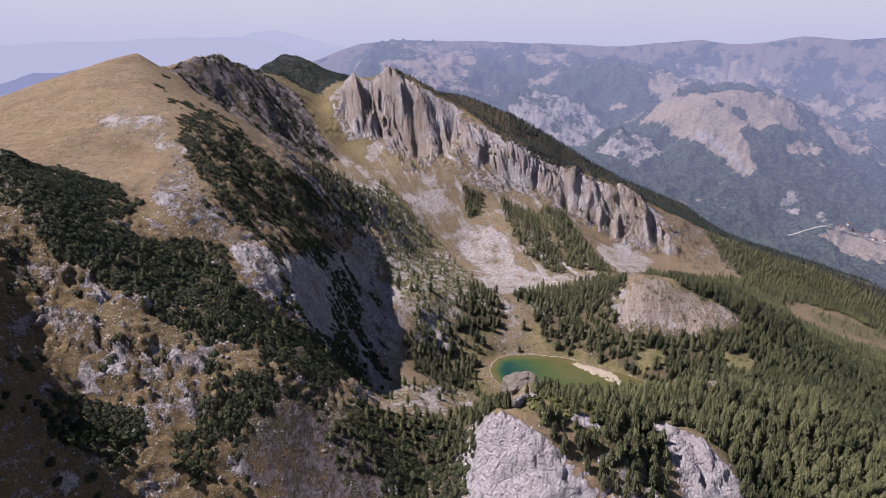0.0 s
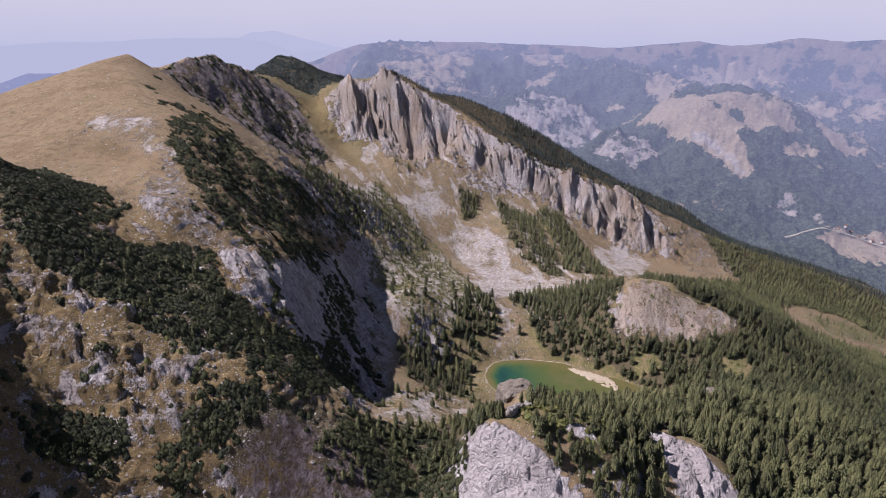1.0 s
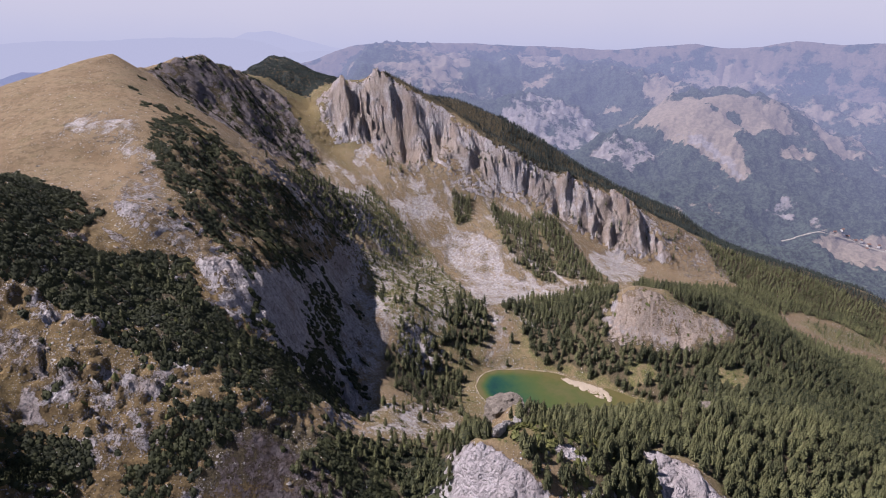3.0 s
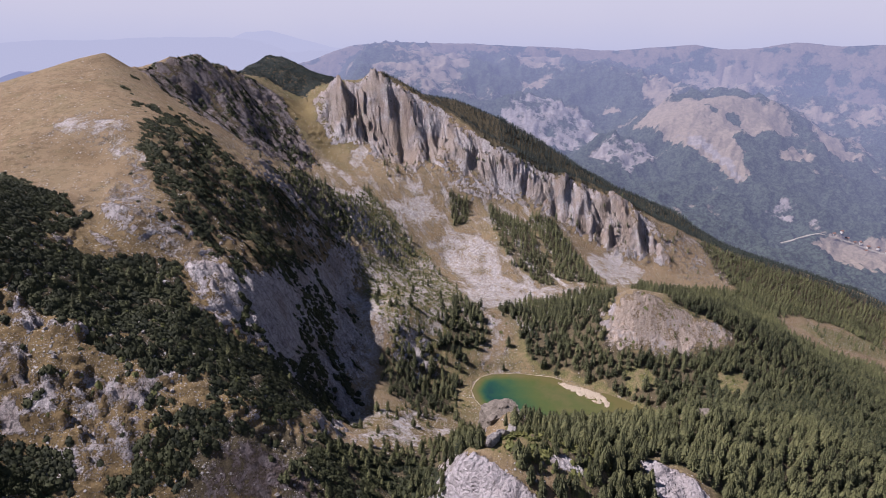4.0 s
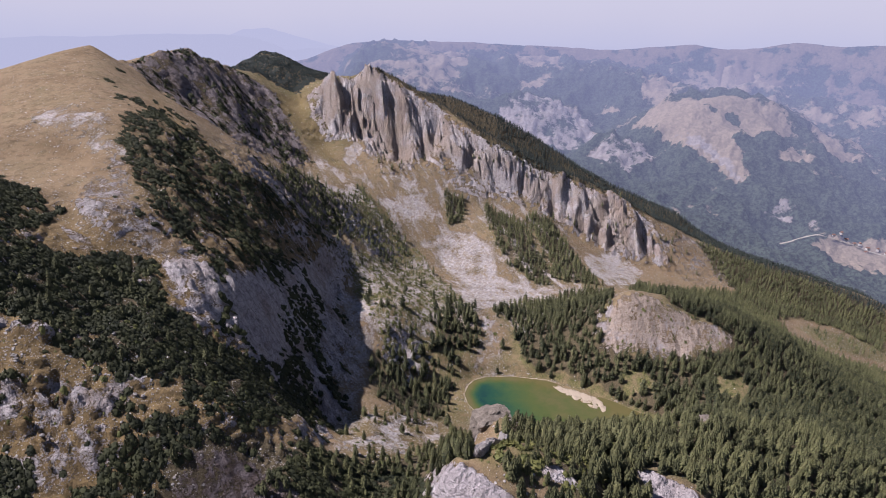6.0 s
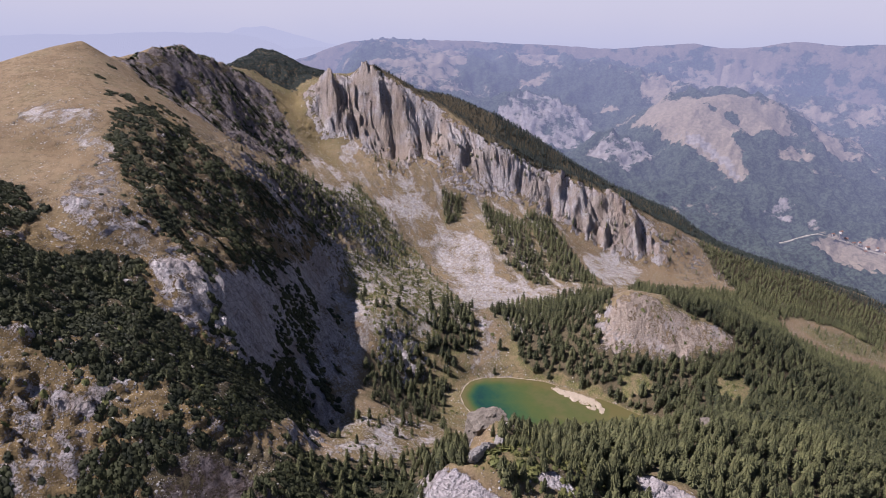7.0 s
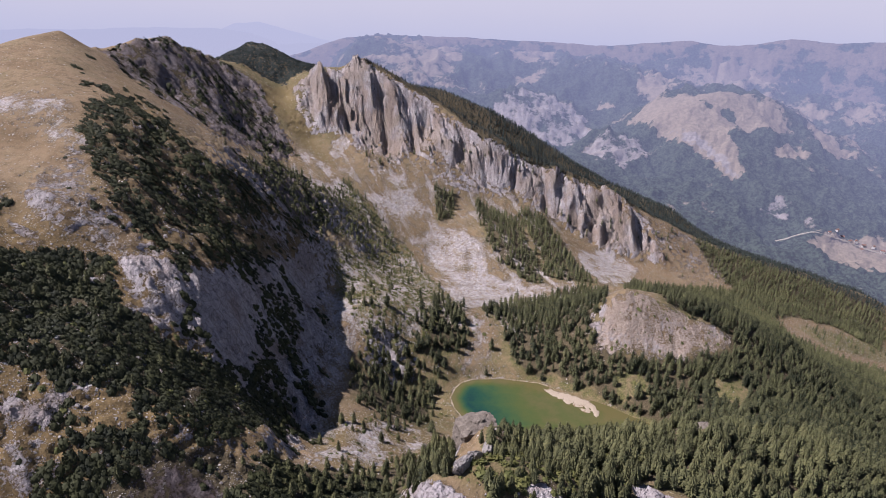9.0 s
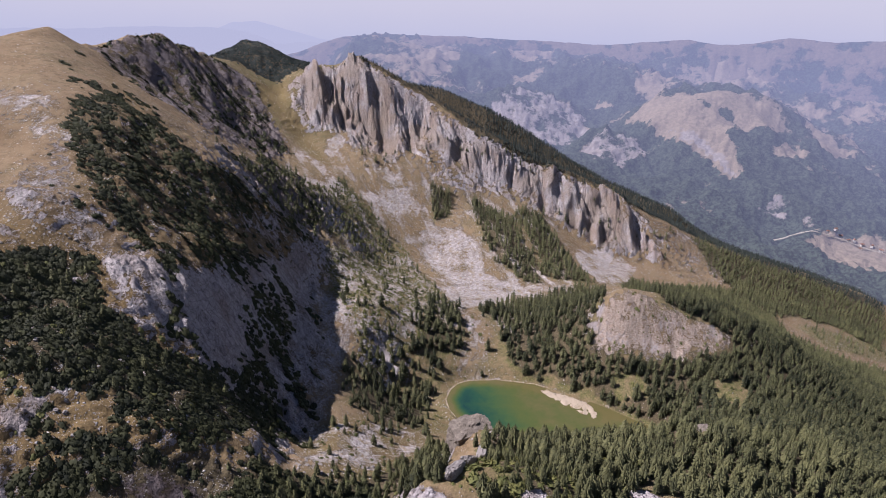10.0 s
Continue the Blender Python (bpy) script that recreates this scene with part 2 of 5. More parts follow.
def distance_material(name, haze_tone, thick, wood, grass, rock, woodland):
    """Far hills: wooded and bare slopes, with the haze of distance painted on as emission."""
    m, nt, bsdf = material(name)
    where = nt.nodes.new("ShaderNodeNewGeometry").outputs["Position"]
    a, b, c = noise_tex(nt, where, 0.0030, 6, 0.62), noise_tex(nt, where, 0.012, 6, 0.68), noise_tex(nt, where, 0.06, 4, 0.7)
    f = math_node(nt, "ADD", math_node(nt, "ADD", math_node(nt, "MULTIPLY", a, 0.50), math_node(nt, "MULTIPLY", b, 0.36)), math_node(nt, "MULTIPLY", c, 0.14))
    f = math_node(nt, "ADD", f, math_node(nt, "MULTIPLY", attr(nt, "bare"), 0.42))
    bare = step(nt, f, woodland - 0.02, woodland + 0.045)
    ground = mix(nt, step(nt, math_node(nt, "ADD", math_node(nt, "ADD", math_node(nt, "MULTIPLY", b, 0.7), math_node(nt, "MULTIPLY", c, 0.3)), math_node(nt, "MULTIPLY", attr(nt, "cliff"), 0.22)), 0.62, 0.70), grass, rock)
    ground = mix(nt, math_node(nt, "MULTIPLY", step(nt, c, 0.4, 0.6), 0.45), ground, tuple(0.55 * v for v in grass))
    crowns = noise_tex(nt, where, 0.11, 3, 0.75)
    trees = mix(nt, step(nt, math_node(nt, "ADD", math_node(nt, "MULTIPLY", c, 0.5), math_node(nt, "MULTIPLY", crowns, 0.5)), 0.42, 0.58), tuple(0.5 * v for v in wood), tuple(1.6 * v for v in wood))
    # a graded share: the painted haze grows with distance from the world origin
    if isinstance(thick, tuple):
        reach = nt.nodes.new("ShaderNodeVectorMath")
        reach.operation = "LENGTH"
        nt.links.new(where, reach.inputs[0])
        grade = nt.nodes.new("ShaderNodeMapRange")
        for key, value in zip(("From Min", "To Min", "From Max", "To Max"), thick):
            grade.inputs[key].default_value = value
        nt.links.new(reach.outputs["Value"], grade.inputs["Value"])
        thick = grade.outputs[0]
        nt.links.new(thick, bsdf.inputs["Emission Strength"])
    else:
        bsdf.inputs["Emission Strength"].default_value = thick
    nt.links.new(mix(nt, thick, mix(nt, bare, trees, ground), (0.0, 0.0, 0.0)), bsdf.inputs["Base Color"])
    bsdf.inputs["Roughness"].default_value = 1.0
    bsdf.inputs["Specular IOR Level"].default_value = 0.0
    bsdf.inputs["Emission Color"].default_value = (*haze_tone, 1)
    bump = node(nt, "Bump", Strength=1.0, Distance=16.0)
    nt.links.new(math_node(nt, "ADD", b, math_node(nt, "ADD", math_node(nt, "MULTIPLY", c, 0.5), math_node(nt, "MULTIPLY", crowns, 0.35))), bump.inputs["Height"])
    nt.links.new(bump.outputs[0], bsdf.inputs["Normal"])
    return m


GROUND = ground_material()
LIMESTONE = rock_material()
WEATHERED = rock_material("weathered_limestone", (0.60, 0.56, 0.50))
BARK = bark_material()
NEEDLES = foliage_material("conifer_needles", (0.016, 0.020, 0.009), (0.110, 0.110, 0.046), 0.45)
DWARF = foliage_material("dwarf_pine_needles", (0.009, 0.012, 0.006), (0.043, 0.046, 0.016))
# needles of the back slope and far peak, darkened and blued for shade and haze
SHADED_NEEDLES = foliage_material("shaded_hazy_needles", (0.010, 0.016, 0.014), (0.036, 0.043, 0.034))
BUSH = foliage_material("broadleaf_scrub", (0.040, 0.050, 0.014), (0.120, 0.116, 0.036))
WATER = water_material()

# ---- lie of the land: crests, edges and floors, from which the ground is spread ----
LINES = {}
LINES["grass_hill"] = [(-1000, 700, 170), (-780, 790, 222), (-623, 790, 275), (-500, 800, 322), (-427, 793, 338), (-345, 660, 301), (-295, 563, 282), (-245, 505, 255)]
LINES["grass_shelf"] = [(-700, 560, 235), (-520, 620, 275), (-401, 540, 262), (-369, 529, 268), (-290, 522, 256), (-256, 445, 240)]
LINES["near_spur"] = [(-520, 330, 290), (-400, 380, 290), (-325, 400, 277), (-290, 360, 258), (-261, 332, 233)]
LINES["near_spur_back"] = [(-420, 455, 258), (-330, 462, 248), (-269, 440, 242)]
LINES["pine_slope"] = [(-254, 386, 235), (-239, 419, 224), (-227, 419, 227), (-221, 435, 237), (-219, 467, 241), (-191, 472, 229)]
LINES["cliff_edge"] = [(-203, 325, 197), (-196, 362, 192), (-196, 402, 203), (-167, 409, 193), (-160, 455, 201), (-155, 554, 187), (-177, 596, 222)]
LINES["cliff_edge_upper"] = [(-261, 600, 276), (-223, 575, 250), (-212, 573, 236)]
LINES["upper_rim"] = [(-300, 760, 270), (-330, 830, 268), (-356, 902, 263), (-308, 959, 249), (-298, 1074, 237), (-254, 1160, 235)]
LINES["rim_slope"] = [(-180, 690, 205), (-215, 780, 203), (-240, 870, 200), (-257, 952, 187), (-200, 1071, 176)]
LINES["cliff_foot"] = [(-55, 352, 92), (-60, 411, 63), (-79, 471, 80), (-90, 540, 88), (-79, 609, 72), (-85, 680, 78), (-126, 780, 113), (-129, 838, 137), (-182, 908, 149)]
LINES["cliff_face"] = [(-126, 631, 142), (-112, 660, 125)]
LINES["lower_slope"] = [(-129, 390, 159), (-105, 316, 145), (-84, 310, 122), (-66, 352, 110)]
LINES["terrace"] = [(-266, 324, 217), (-237, 305, 194), (-248, 296, 183), (-221, 285, 166), (-206, 298, 180), (-174, 303, 166), (-149, 321, 164), (-152, 340, 176)]
LINES["near_slope"] = [(-217, 245, 161), (-197, 278, 150), (-147, 300, 158), (-107, 290, 131), (-59, 294, 109), (-30, 291, 91)]
LINES["near_foot"] = [(-240, 150, 90), (-165, 205, 98), (-120, 245, 92), (-78, 258, 80), (-20, 255, 58)]
LINES["rib_crest"] = [(29, 287, 133), (48, 284, 131), (60, 307, 130), (67, 345, 100), (67, 389, 93)]
LINES["rib_shoulder"] = [(93, 301, 128), (112, 277, 112), (135, 300, 100), (155, 322, 95), (172, 308, 98), (192, 312, 90)]
LINES["rib_face_top"] = [(43, 280, 122), (58, 266, 117), (79, 272, 117), (100, 258, 98)]
LINES["rib_face_foot"] = [(22, 262, 84), (45, 240, 76), (90, 228, 72), (150, 250, 62), (200, 270, 60)]
LINES["rib_gully"] = [(2, 276, 72), (7, 300, 84), (-16, 352, 82), (10, 414, 47), (8, 544, 4)]
LINES["rib_back"] = [(40, 380, 62), (75, 425, 52), (110, 360, 88), (150, 380, 80), (190, 350, 82)]
LINES["meadow"] = [(-36, 356, 88), (-20, 435, 54), (-30, 470, 50), (10, 480, 22)]
LINES["lake_bed"] = [(62, 520, -1), (62, 556, -2), (100, 540, -3), (150, 556, -1), (190, 520, -1), (140, 505, -2), (225, 500, 0)]
LINES["lake_near_bank"] = [(55, 470, 16), (95, 470, 14), (140, 460, 22), (190, 455, 34), (240, 470, 20)]
LINES["lake_back"] = [(33, 598, 28), (36, 642, 42), (64, 666, 42), (90, 640, 34)]
LINES["dome"] = [(220, 603, 50), (230, 612, 75), (246, 622, 85), (264, 617, 80), (300, 630, 72), (350, 625, 60), (383, 618, 46)]
LINES["dome_foot"] = [(214, 575, 28), (250, 572, 32), (308, 569, 36), (326, 577, 36), (420, 600, 18), (460, 640, 10)]
LINES["forest_spur"] = [(200, 395, 70), (237, 412, 74), (264, 372, 60), (334, 411, 46), (390, 430, 20), (460, 460, -20)]
LINES["forest_slope"] = [(230, 525, 12), (347, 536, 17), (440, 556, -13), (485, 544, -30), (600, 560, -70), (750, 600, -130)]
LINES["forest_low"] = [(250, 300, 45), (347, 370, 16), (430, 340, -25), (560, 380, -80), (800, 420, -180)]
LINES["far_clearing"] = [(560, 700, -55), (650, 780, -92), (703, 839, -109), (729, 899, -118), (800, 800, -150)]
LINES["cirque_floor"] = [(-38, 815, 38), (38, 864, 31), (120, 800, 16), (147, 785, 8), (120, 700, 22)]
LINES["scree_head"] = [(41, 943, 74), (60, 954, 70), (133, 896, 58), (205, 945, 50), (290, 940, 12)]
LINES["wall_foot"] = [(-124, 1008, 148), (-13, 1037, 143), (62, 1047, 138), (126, 1050, 108), (213, 1040, 80), (270, 1022, 38), (332, 1008, 5), (420, 1002, -20), (520, 985, -45)]
LINES["wall_crest"] = [(-260, 1185, 250), (-225, 1180, 262), (-197, 1170, 294), (-160, 1168, 285), (-118, 1162, 310), (-81, 1138, 281), (39, 1140, 236), (134, 1078, 171), (219, 1090, 136), (259, 1080, 122), (373, 1080, 80), (485, 1095, 22), (572, 1085, -18), (690, 1095, -58), (818, 1100, -95), (1000, 1150, -160)]
LINES["wall_face"] = [(-137, 1126, 228), (-70, 1096, 176), (8, 1105, 188)]
LINES["right_slope"] = [(640, 980, -78), (800, 980, -135), (950, 1000, -190)]
LINES["back_slope"] = [(-100, 1290, 215), (40, 1270, 165), (160, 1230, 110), (300, 1210, 62), (440, 1200, 16), (620, 1200, -55), (800, 1220, -115), (1050, 1300, -220)]
LINES["dark_ridge"] = [(-419, 880, 316), (-418, 923, 322), (-389, 1006, 340), (-375, 1040, 318), (-375, 1200, 300), (-395, 1380, 318), (-412, 1478, 337), (-330, 1450, 312), (-238, 1420, 285), (-100, 1480, 230)]
LINES["far_left_fall"] = [(-640, 950, 190), (-620, 1150, 170), (-640, 1450, 170), (-420, 1750, 160)]
LINES["cliff_brow"] = [(-136, 418, 182), (-138, 450, 186), (-138, 490, 184), (-134, 530, 172), (-130, 575, 155)]
LINES["cliff_base"] = [(-78, 420, 80), (-86, 470, 82), (-92, 520, 88), (-96, 570, 92), (-90, 612, 80)]
LINES["rib_west"] = [(14, 258, 66), (17, 274, 84), (19, 290, 98)]
LINES["lake_bank"] = [(80, 606, 16), (110, 608, 14), (140, 605, 18), (175, 600, 24), (200, 610, 42)]
LINES["shelf_knoll"] = [(-33, 603, 72), (-30, 640, 70)]
LINES["cirque_east"] = [(254, 842, 18), (286, 792, 10), (200, 720, 20)]
LINES["second_ridge"] = [(-20, 1400, 250), (46, 1450, 238), (146, 1450, 200), (259, 1420, 143), (370, 1380, 80), (458, 1330, 36), (590, 1300, -12)]
LINES["lower_right"] = [(443, 842, -22), (600, 850, -72)]
# unseen bluff, added and shaped to cast shade over the near left slope
LINES["shade_bluff"] = [(-300, 345, 256), (-290, 312, 240), (-278, 280, 232), (-256, 250, 222), (-232, 222, 206), (-215, 195, 188)]
LINES["outer"] = [(-1100, 1100, 40), (-1100, 1600, 20), (-700, 1900, 20), (-100, 1900, -20), (500, 1700, -180), (1000, 1700, -330), (1300, 1300, -330), (1300, 800, -300), (1200, 400, -300), (900, 150, -200), (400, 100, -40), (100, 100, 20), (-150, 60, 70), (-500, 100, 180), (-1000, 300, 160)]


def along(line, step):
    """Points evenly along a line of corners."""
    out = [line[0]]
    for a, b in zip(line, line[1:]):
        a, b = np.array(a, float), np.array(b, float)
        n = max(1, round(float(np.hypot(*(b - a)[:2])) / step))
        out += [tuple(a + (b - a) * k / n) for k in range(1, n + 1)]
    return out


KNOTS = np.array([p for name, line in LINES.items() for p in along(line, 150 if name in ("outer", "back_slope") else 34)])
SOFT = 9.0


def spread(kx, ky, qx, qy):
    return np.sqrt((qx[:, None] - kx[None, :]) ** 2 + (qy[:, None] - ky[None, :]) ** 2 + SOFT ** 2)


_n = len(KNOTS)
_m = np.zeros((_n + 3, _n + 3))
_m[:_n, :_n] = spread(KNOTS[:, 0], KNOTS[:, 1], KNOTS[:, 0], KNOTS[:, 1]) + np.eye(_n) * -3.0
_m[:_n, _n], _m[:_n, _n + 1], _m[:_n, _n + 2] = 1, KNOTS[:, 0] / 1000, KNOTS[:, 1] / 1000
_m[_n:, :_n] = _m[:_n, _n:].T
WEIGHT = np.linalg.solve(_m, np.concatenate([KNOTS[:, 2], [0, 0, 0]]))


def lie(qx, qy):
    """Smooth height of the land."""
    qx, qy = np.asarray(qx, float).ravel(), np.asarray(qy, float).ravel()
    out = np.empty(len(qx))
    for i in range(0, len(qx), 20000):
        sx, sy = qx[i:i + 20000], qy[i:i + 20000]
        out[i:i + 20000] = spread(KNOTS[:, 0], KNOTS[:, 1], sx, sy) @ WEIGHT[:_n] + WEIGHT[_n] + (WEIGHT[_n + 1] * sx + WEIGHT[_n + 2] * sy) / 1000
    return out


_rng = np.random.default_rng(7)
GRAD = _rng.random((512, 512)) * 2 * math.pi
GRADX, GRADY = np.cos(GRAD), np.sin(GRAD)


def perlin(u, v, seed=0):
    """Gradient noise, about -0.7 to 0.7."""
    u, v = u + seed * 37.17, v + seed * 91.73
    iu, iv = np.floor(u).astype(int), np.floor(v).astype(int)
    fu, fv = u - iu, v - iv
    su, sv = fu * fu * fu * (fu * (fu * 6 - 15) + 10), fv * fv * fv * (fv * (fv * 6 - 15) + 10)
    out = 0
    for a in (0, 1):
        for b in (0, 1):
            gx, gy = GRADX[(iu + a) % 512, (iv + b) % 512], GRADY[(iu + a) % 512, (iv + b) % 512]
            out = out + (gx * (fu - a) + gy * (fv - b)) * (su if a else 1 - su) * (sv if b else 1 - sv)
    return out


def fbm(u, v, octaves=4, seed=0, ridged=False):
    out, amp, total = 0, 1.0, 0.0
    for k in range(octaves):
        n = perlin(u, v, seed + k * 3)
        out = out + amp * ((0.5 - np.abs(n) * 1.6) if ridged else n)
        total, amp, u, v = total + amp, amp * 0.5, u * 2.03, v * 2.03
    return out / total


JITTER = _rng.random((4, 256, 256))


def blocks(u, v, seed=0):
    """Angular blocks: cells of random height and tilt, about -0.7 to 0.7."""
    u, v = u + seed * 17.3, v + seed * 5.9
    iu, iv = np.floor(u).astype(int), np.floor(v).astype(int)
    best, out = np.full(u.shape, 9.0), np.zeros(u.shape)
    for a in (-1, 0, 1):
        for b in (-1, 0, 1):
            ci, cj = (iu + a) % 256, (iv + b) % 256
            du, dv = u - (iu + a + JITTER[0, ci, cj]), v - (iv + b + JITTER[1, ci, cj])
            d = du * du + dv * dv
            near = d < best
            best = np.where(near, d, best)
            out = np.where(near, JITTER[2, ci, cj] - 0.5 + 0.9 * (JITTER[3, ci, cj] - 0.5) * du + 0.9 * (JITTER[2, cj, ci] - 0.5) * dv, out)
    return out


def smooth(a, b, x):
    t = np.clip((x - a) / (b - a), 0, 1)
    return t * t * (3 - 2 * t)


def inside(poly, qx, qy, edge=10.0, waver=6.0):
    """1 inside a closed outline in plan, 0 outside, soft over edge metres; the outline wavers by some metres."""
    p = np.array(poly, float)
    out = np.zeros(qx.shape)
    pad = 2 * edge + waver
    pick = np.nonzero((qx > p[:, 0].min() - pad) & (qx < p[:, 0].max() + pad) & (qy > p[:, 1].min() - pad) & (qy < p[:, 1].max() + pad))[0]
    sx, sy = qx[pick], qy[pick]
    sx, sy = sx + 1.6 * waver * fbm(sx / 26, sy / 26, 3, 5), sy + 1.6 * waver * fbm(sx / 26, sy / 26, 3, 9)
    best, odd = np.full(sx.shape, 1e9), np.zeros(sx.shape, bool)
    for (ax, ay), (bx, by) in zip(p, np.roll(p, -1, 0)):
        dx, dy = bx - ax, by - ay
        t = np.clip(((sx - ax) * dx + (sy - ay) * dy) / (dx * dx + dy * dy + 1e-9), 0, 1)
        best = np.minimum(best, np.hypot(sx - ax - t * dx, sy - ay - t * dy))
        odd ^= ((ay > sy) != (by > sy)) & (sx < (bx - ax) * (sy - ay) / (by - ay + 1e-12) + ax)
    out[pick] = smooth(-edge, edge, np.where(odd, best, -best))
    return out

# ---- what covers the ground, as outlines in plan ----
REGION = {}
REGION["forest_main"] = [(200, 420), (225, 478), (255, 500), (214, 531), (196, 552), (163, 572), (139, 581), (123, 593), (111, 654), (89, 685), (152, 749), (217, 783), (263, 797), (290, 796), (212, 605), (209, 598), (238, 579), (286, 570), (354, 592), (340, 613), (286, 616), (318, 809), (424, 888), (510, 939), (595, 954), (578, 868), (573, 769), (613, 745), (680, 690), (700, 500), (560, 330), (400, 235), (230, 225), (196, 290), (195, 310), (184, 322), (157, 334), (173, 372)]
REGION["forest_east"] = [(560, 1092), (592, 1105), (597, 1026), (603, 967), (666, 938), (769, 954), (842, 925), (1016, 1135), (825, 1120), (719, 1110)]
REGION["forest_lake_left"] = [(-30, 528), (-2, 564), (36, 592), (62, 602), (74, 678), (29, 653), (19, 593), (-21, 564), (-41, 526), (-29, 467), (1, 481), (28, 478), (35, 515), (29, 550), (45, 571)]
REGION["grove_shelf"] = [(-114, 954), (-33, 879), (6, 786), (-46, 801), (-93, 789), (-131, 783), (-160, 814)]
REGION["forest_gully"] = [(-59, 332), (-32, 347), (-9, 347), (14, 392), (48, 443), (44, 297), (28, 298), (19, 284), (-7, 325), (-55, 311)]
REGION["forest_rib"] = [(58, 330), (72, 378), (100, 440), (150, 462), (210, 475), (200, 350), (152, 338), (150, 300), (135, 258), (108, 258), (98, 275), (84, 292), (70, 312)]
REGION["pine_band"] = [(-335, 475), (-289, 441), (-251, 430), (-244, 420), (-258, 405), (-267, 384)]
REGION["pine_slope"] = [(-255, 365), (-246, 381), (-222, 390), (-195, 409), (-181, 413), (-165, 390), (-139, 377), (-121, 375), (-100, 406), (-76, 428), (-70, 416), (-69, 345), (-88, 339), (-105, 330), (-123, 317), (-134, 330), (-163, 323), (-177, 333), (-188, 325), (-205, 330), (-220, 326), (-233, 327)]
REGION["pine_ridge"] = [(-275, 579), (-279, 656), (-221, 610), (-180, 603), (-165, 665), (-134, 693), (-114, 728), (-116, 600), (-130, 492), (-135, 427), (-158, 424), (-180, 452), (-191, 451), (-214, 466), (-241, 506)]
REGION["pine_crest"] = [(-392, 738), (-366, 774), (-267, 670), (-214, 605), (-251, 593), (-314, 635)]
REGION["pine_dark_ridge"] = [(-428, 860), (-432, 940), (-400, 1012), (-385, 1138), (-296, 1165), (-196, 984), (-204, 934), (-215, 850), (-250, 770), (-300, 745), (-370, 800)]
REGION["pine_low"] = [(-162, 298), (-122, 314), (-101, 315), (-115, 291), (-129, 273), (-160, 279)]
REGION["pine_corner"] = [(-206, 272), (-188, 274), (-176, 262), (-178, 252), (-190, 248)]
REGION["shrub_shelf"] = [(-114, 728), (-14, 869), (39, 777), (67, 687), (23, 595), (-26, 549), (-54, 594), (-94, 693)]
REGION["shrub_rib"] = [(40, 302), (60, 335), (75, 372), (95, 362), (112, 330), (114, 288), (92, 282), (60, 292)]
REGION["scree_main"] = [(12, 910), (41, 930), (115, 889), (132, 822), (179, 812), (238, 803), (204, 764), (115, 712), (73, 665), (40, 814), (-1, 873)]
REGION["scree_fan"] = [(-58, 966), (-27, 1043), (6, 993), (26, 927), (-16, 911), (-55, 926)]
REGION["scree_channel"] = [(-195, 727), (-184, 849), (-138, 871), (-85, 897), (-101, 855), (-162, 822)]
REGION["scree_right"] = [(279, 953), (346, 998), (384, 933), (297, 810), (275, 842)]
REGION["scree_meadow"] = [(-55, 364), (-29, 382), (5, 378), (-17, 349), (-40, 345)]
REGION["scree_shadow"] = [(-89, 615), (-66, 589), (-52, 545), (-55, 451), (-59, 403), (-72, 429), (-70, 495)]
REGION["scree_slope"] = [(-74, 644), (-19, 649), (10, 588), (-27, 562), (-57, 565)]
REGION["scar"] = [(-349, 594), (-291, 568), (-267, 531), (-287, 519), (-316, 536)]
REGION["boulder_strip"] = [(-268, 527), (-241, 506), (-211, 458), (-183, 448), (-177, 411), (-206, 409), (-233, 419), (-247, 454), (-248, 482)]
REGION["left_cliff"] = [(-177, 411), (-161, 433), (-147, 438), (-130, 475), (-134, 542), (-117, 609), (-81, 603), (-61, 510), (-55, 434), (-52, 369), (-68, 340), (-78, 424), (-102, 400), (-124, 385), (-142, 387)]
REGION["near_cliff"] = [(-121, 291), (-84, 324), (-44, 326), (-22, 326), (-20, 307), (-122, 268)]
REGION["ledges"] = [(-220, 313), (-189, 328), (-157, 322), (-142, 325), (-132, 314), (-148, 295), (-129, 290), (-167, 277), (-194, 279), (-213, 291)]
REGION["main_wall"] = [(-256, 1190), (-197, 1178), (-115, 1170), (-70, 1147), (41, 1120), (149, 1073), (263, 1087), (365, 1082), (433, 1063), (470, 991), (417, 998), (350, 993), (308, 1002), (255, 1013), (171, 1045), (149, 1058), (41, 1032), (-11, 1052), (-58, 973), (-131, 1086), (-196, 1096)]
REGION["red_slope"] = [(365, 1082), (476, 1088), (572, 1095), (591, 1039), (582, 970), (454, 951), (476, 1010), (419, 1057)]
REGION["dome_bare"] = [(212, 606), (222, 620), (250, 630), (275, 622), (310, 618), (339, 611), (366, 601), (352, 584), (300, 567), (250, 569), (206, 582)]
REGION["clearing_a"] = [(312, 533), (324, 549), (353, 556), (345, 518), (321, 518)]
REGION["clearing_b"] = [(221, 557), (246, 559), (254, 534), (227, 535)]
REGION["clearing_c"] = [(222, 404), (228, 420), (250, 422), (252, 404)]
REGION["far_glade"] = [(630, 868), (700, 912), (885, 958), (790, 852), (655, 812)]
REGION["forest_ridge"] = [(540, 1078), (574, 956), (599, 880), (680, 932), (910, 985), (1000, 1130), (719, 1100)]
REGION["forest_fill"] = [(310, 840), (412, 863), (572, 952), (580, 866), (555, 787), (632, 770), (746, 803), (529, 560), (385, 570), (370, 640)]
REGION["bank"] = [(75, 653), (99, 676), (103, 592), (122, 579), (99, 568), (68, 574), (62, 597)]
REGION["sandbar"] = [(147, 567), (160, 565), (178, 553), (194, 541), (201, 524), (196, 513), (186, 521), (168, 535), (153, 553)]
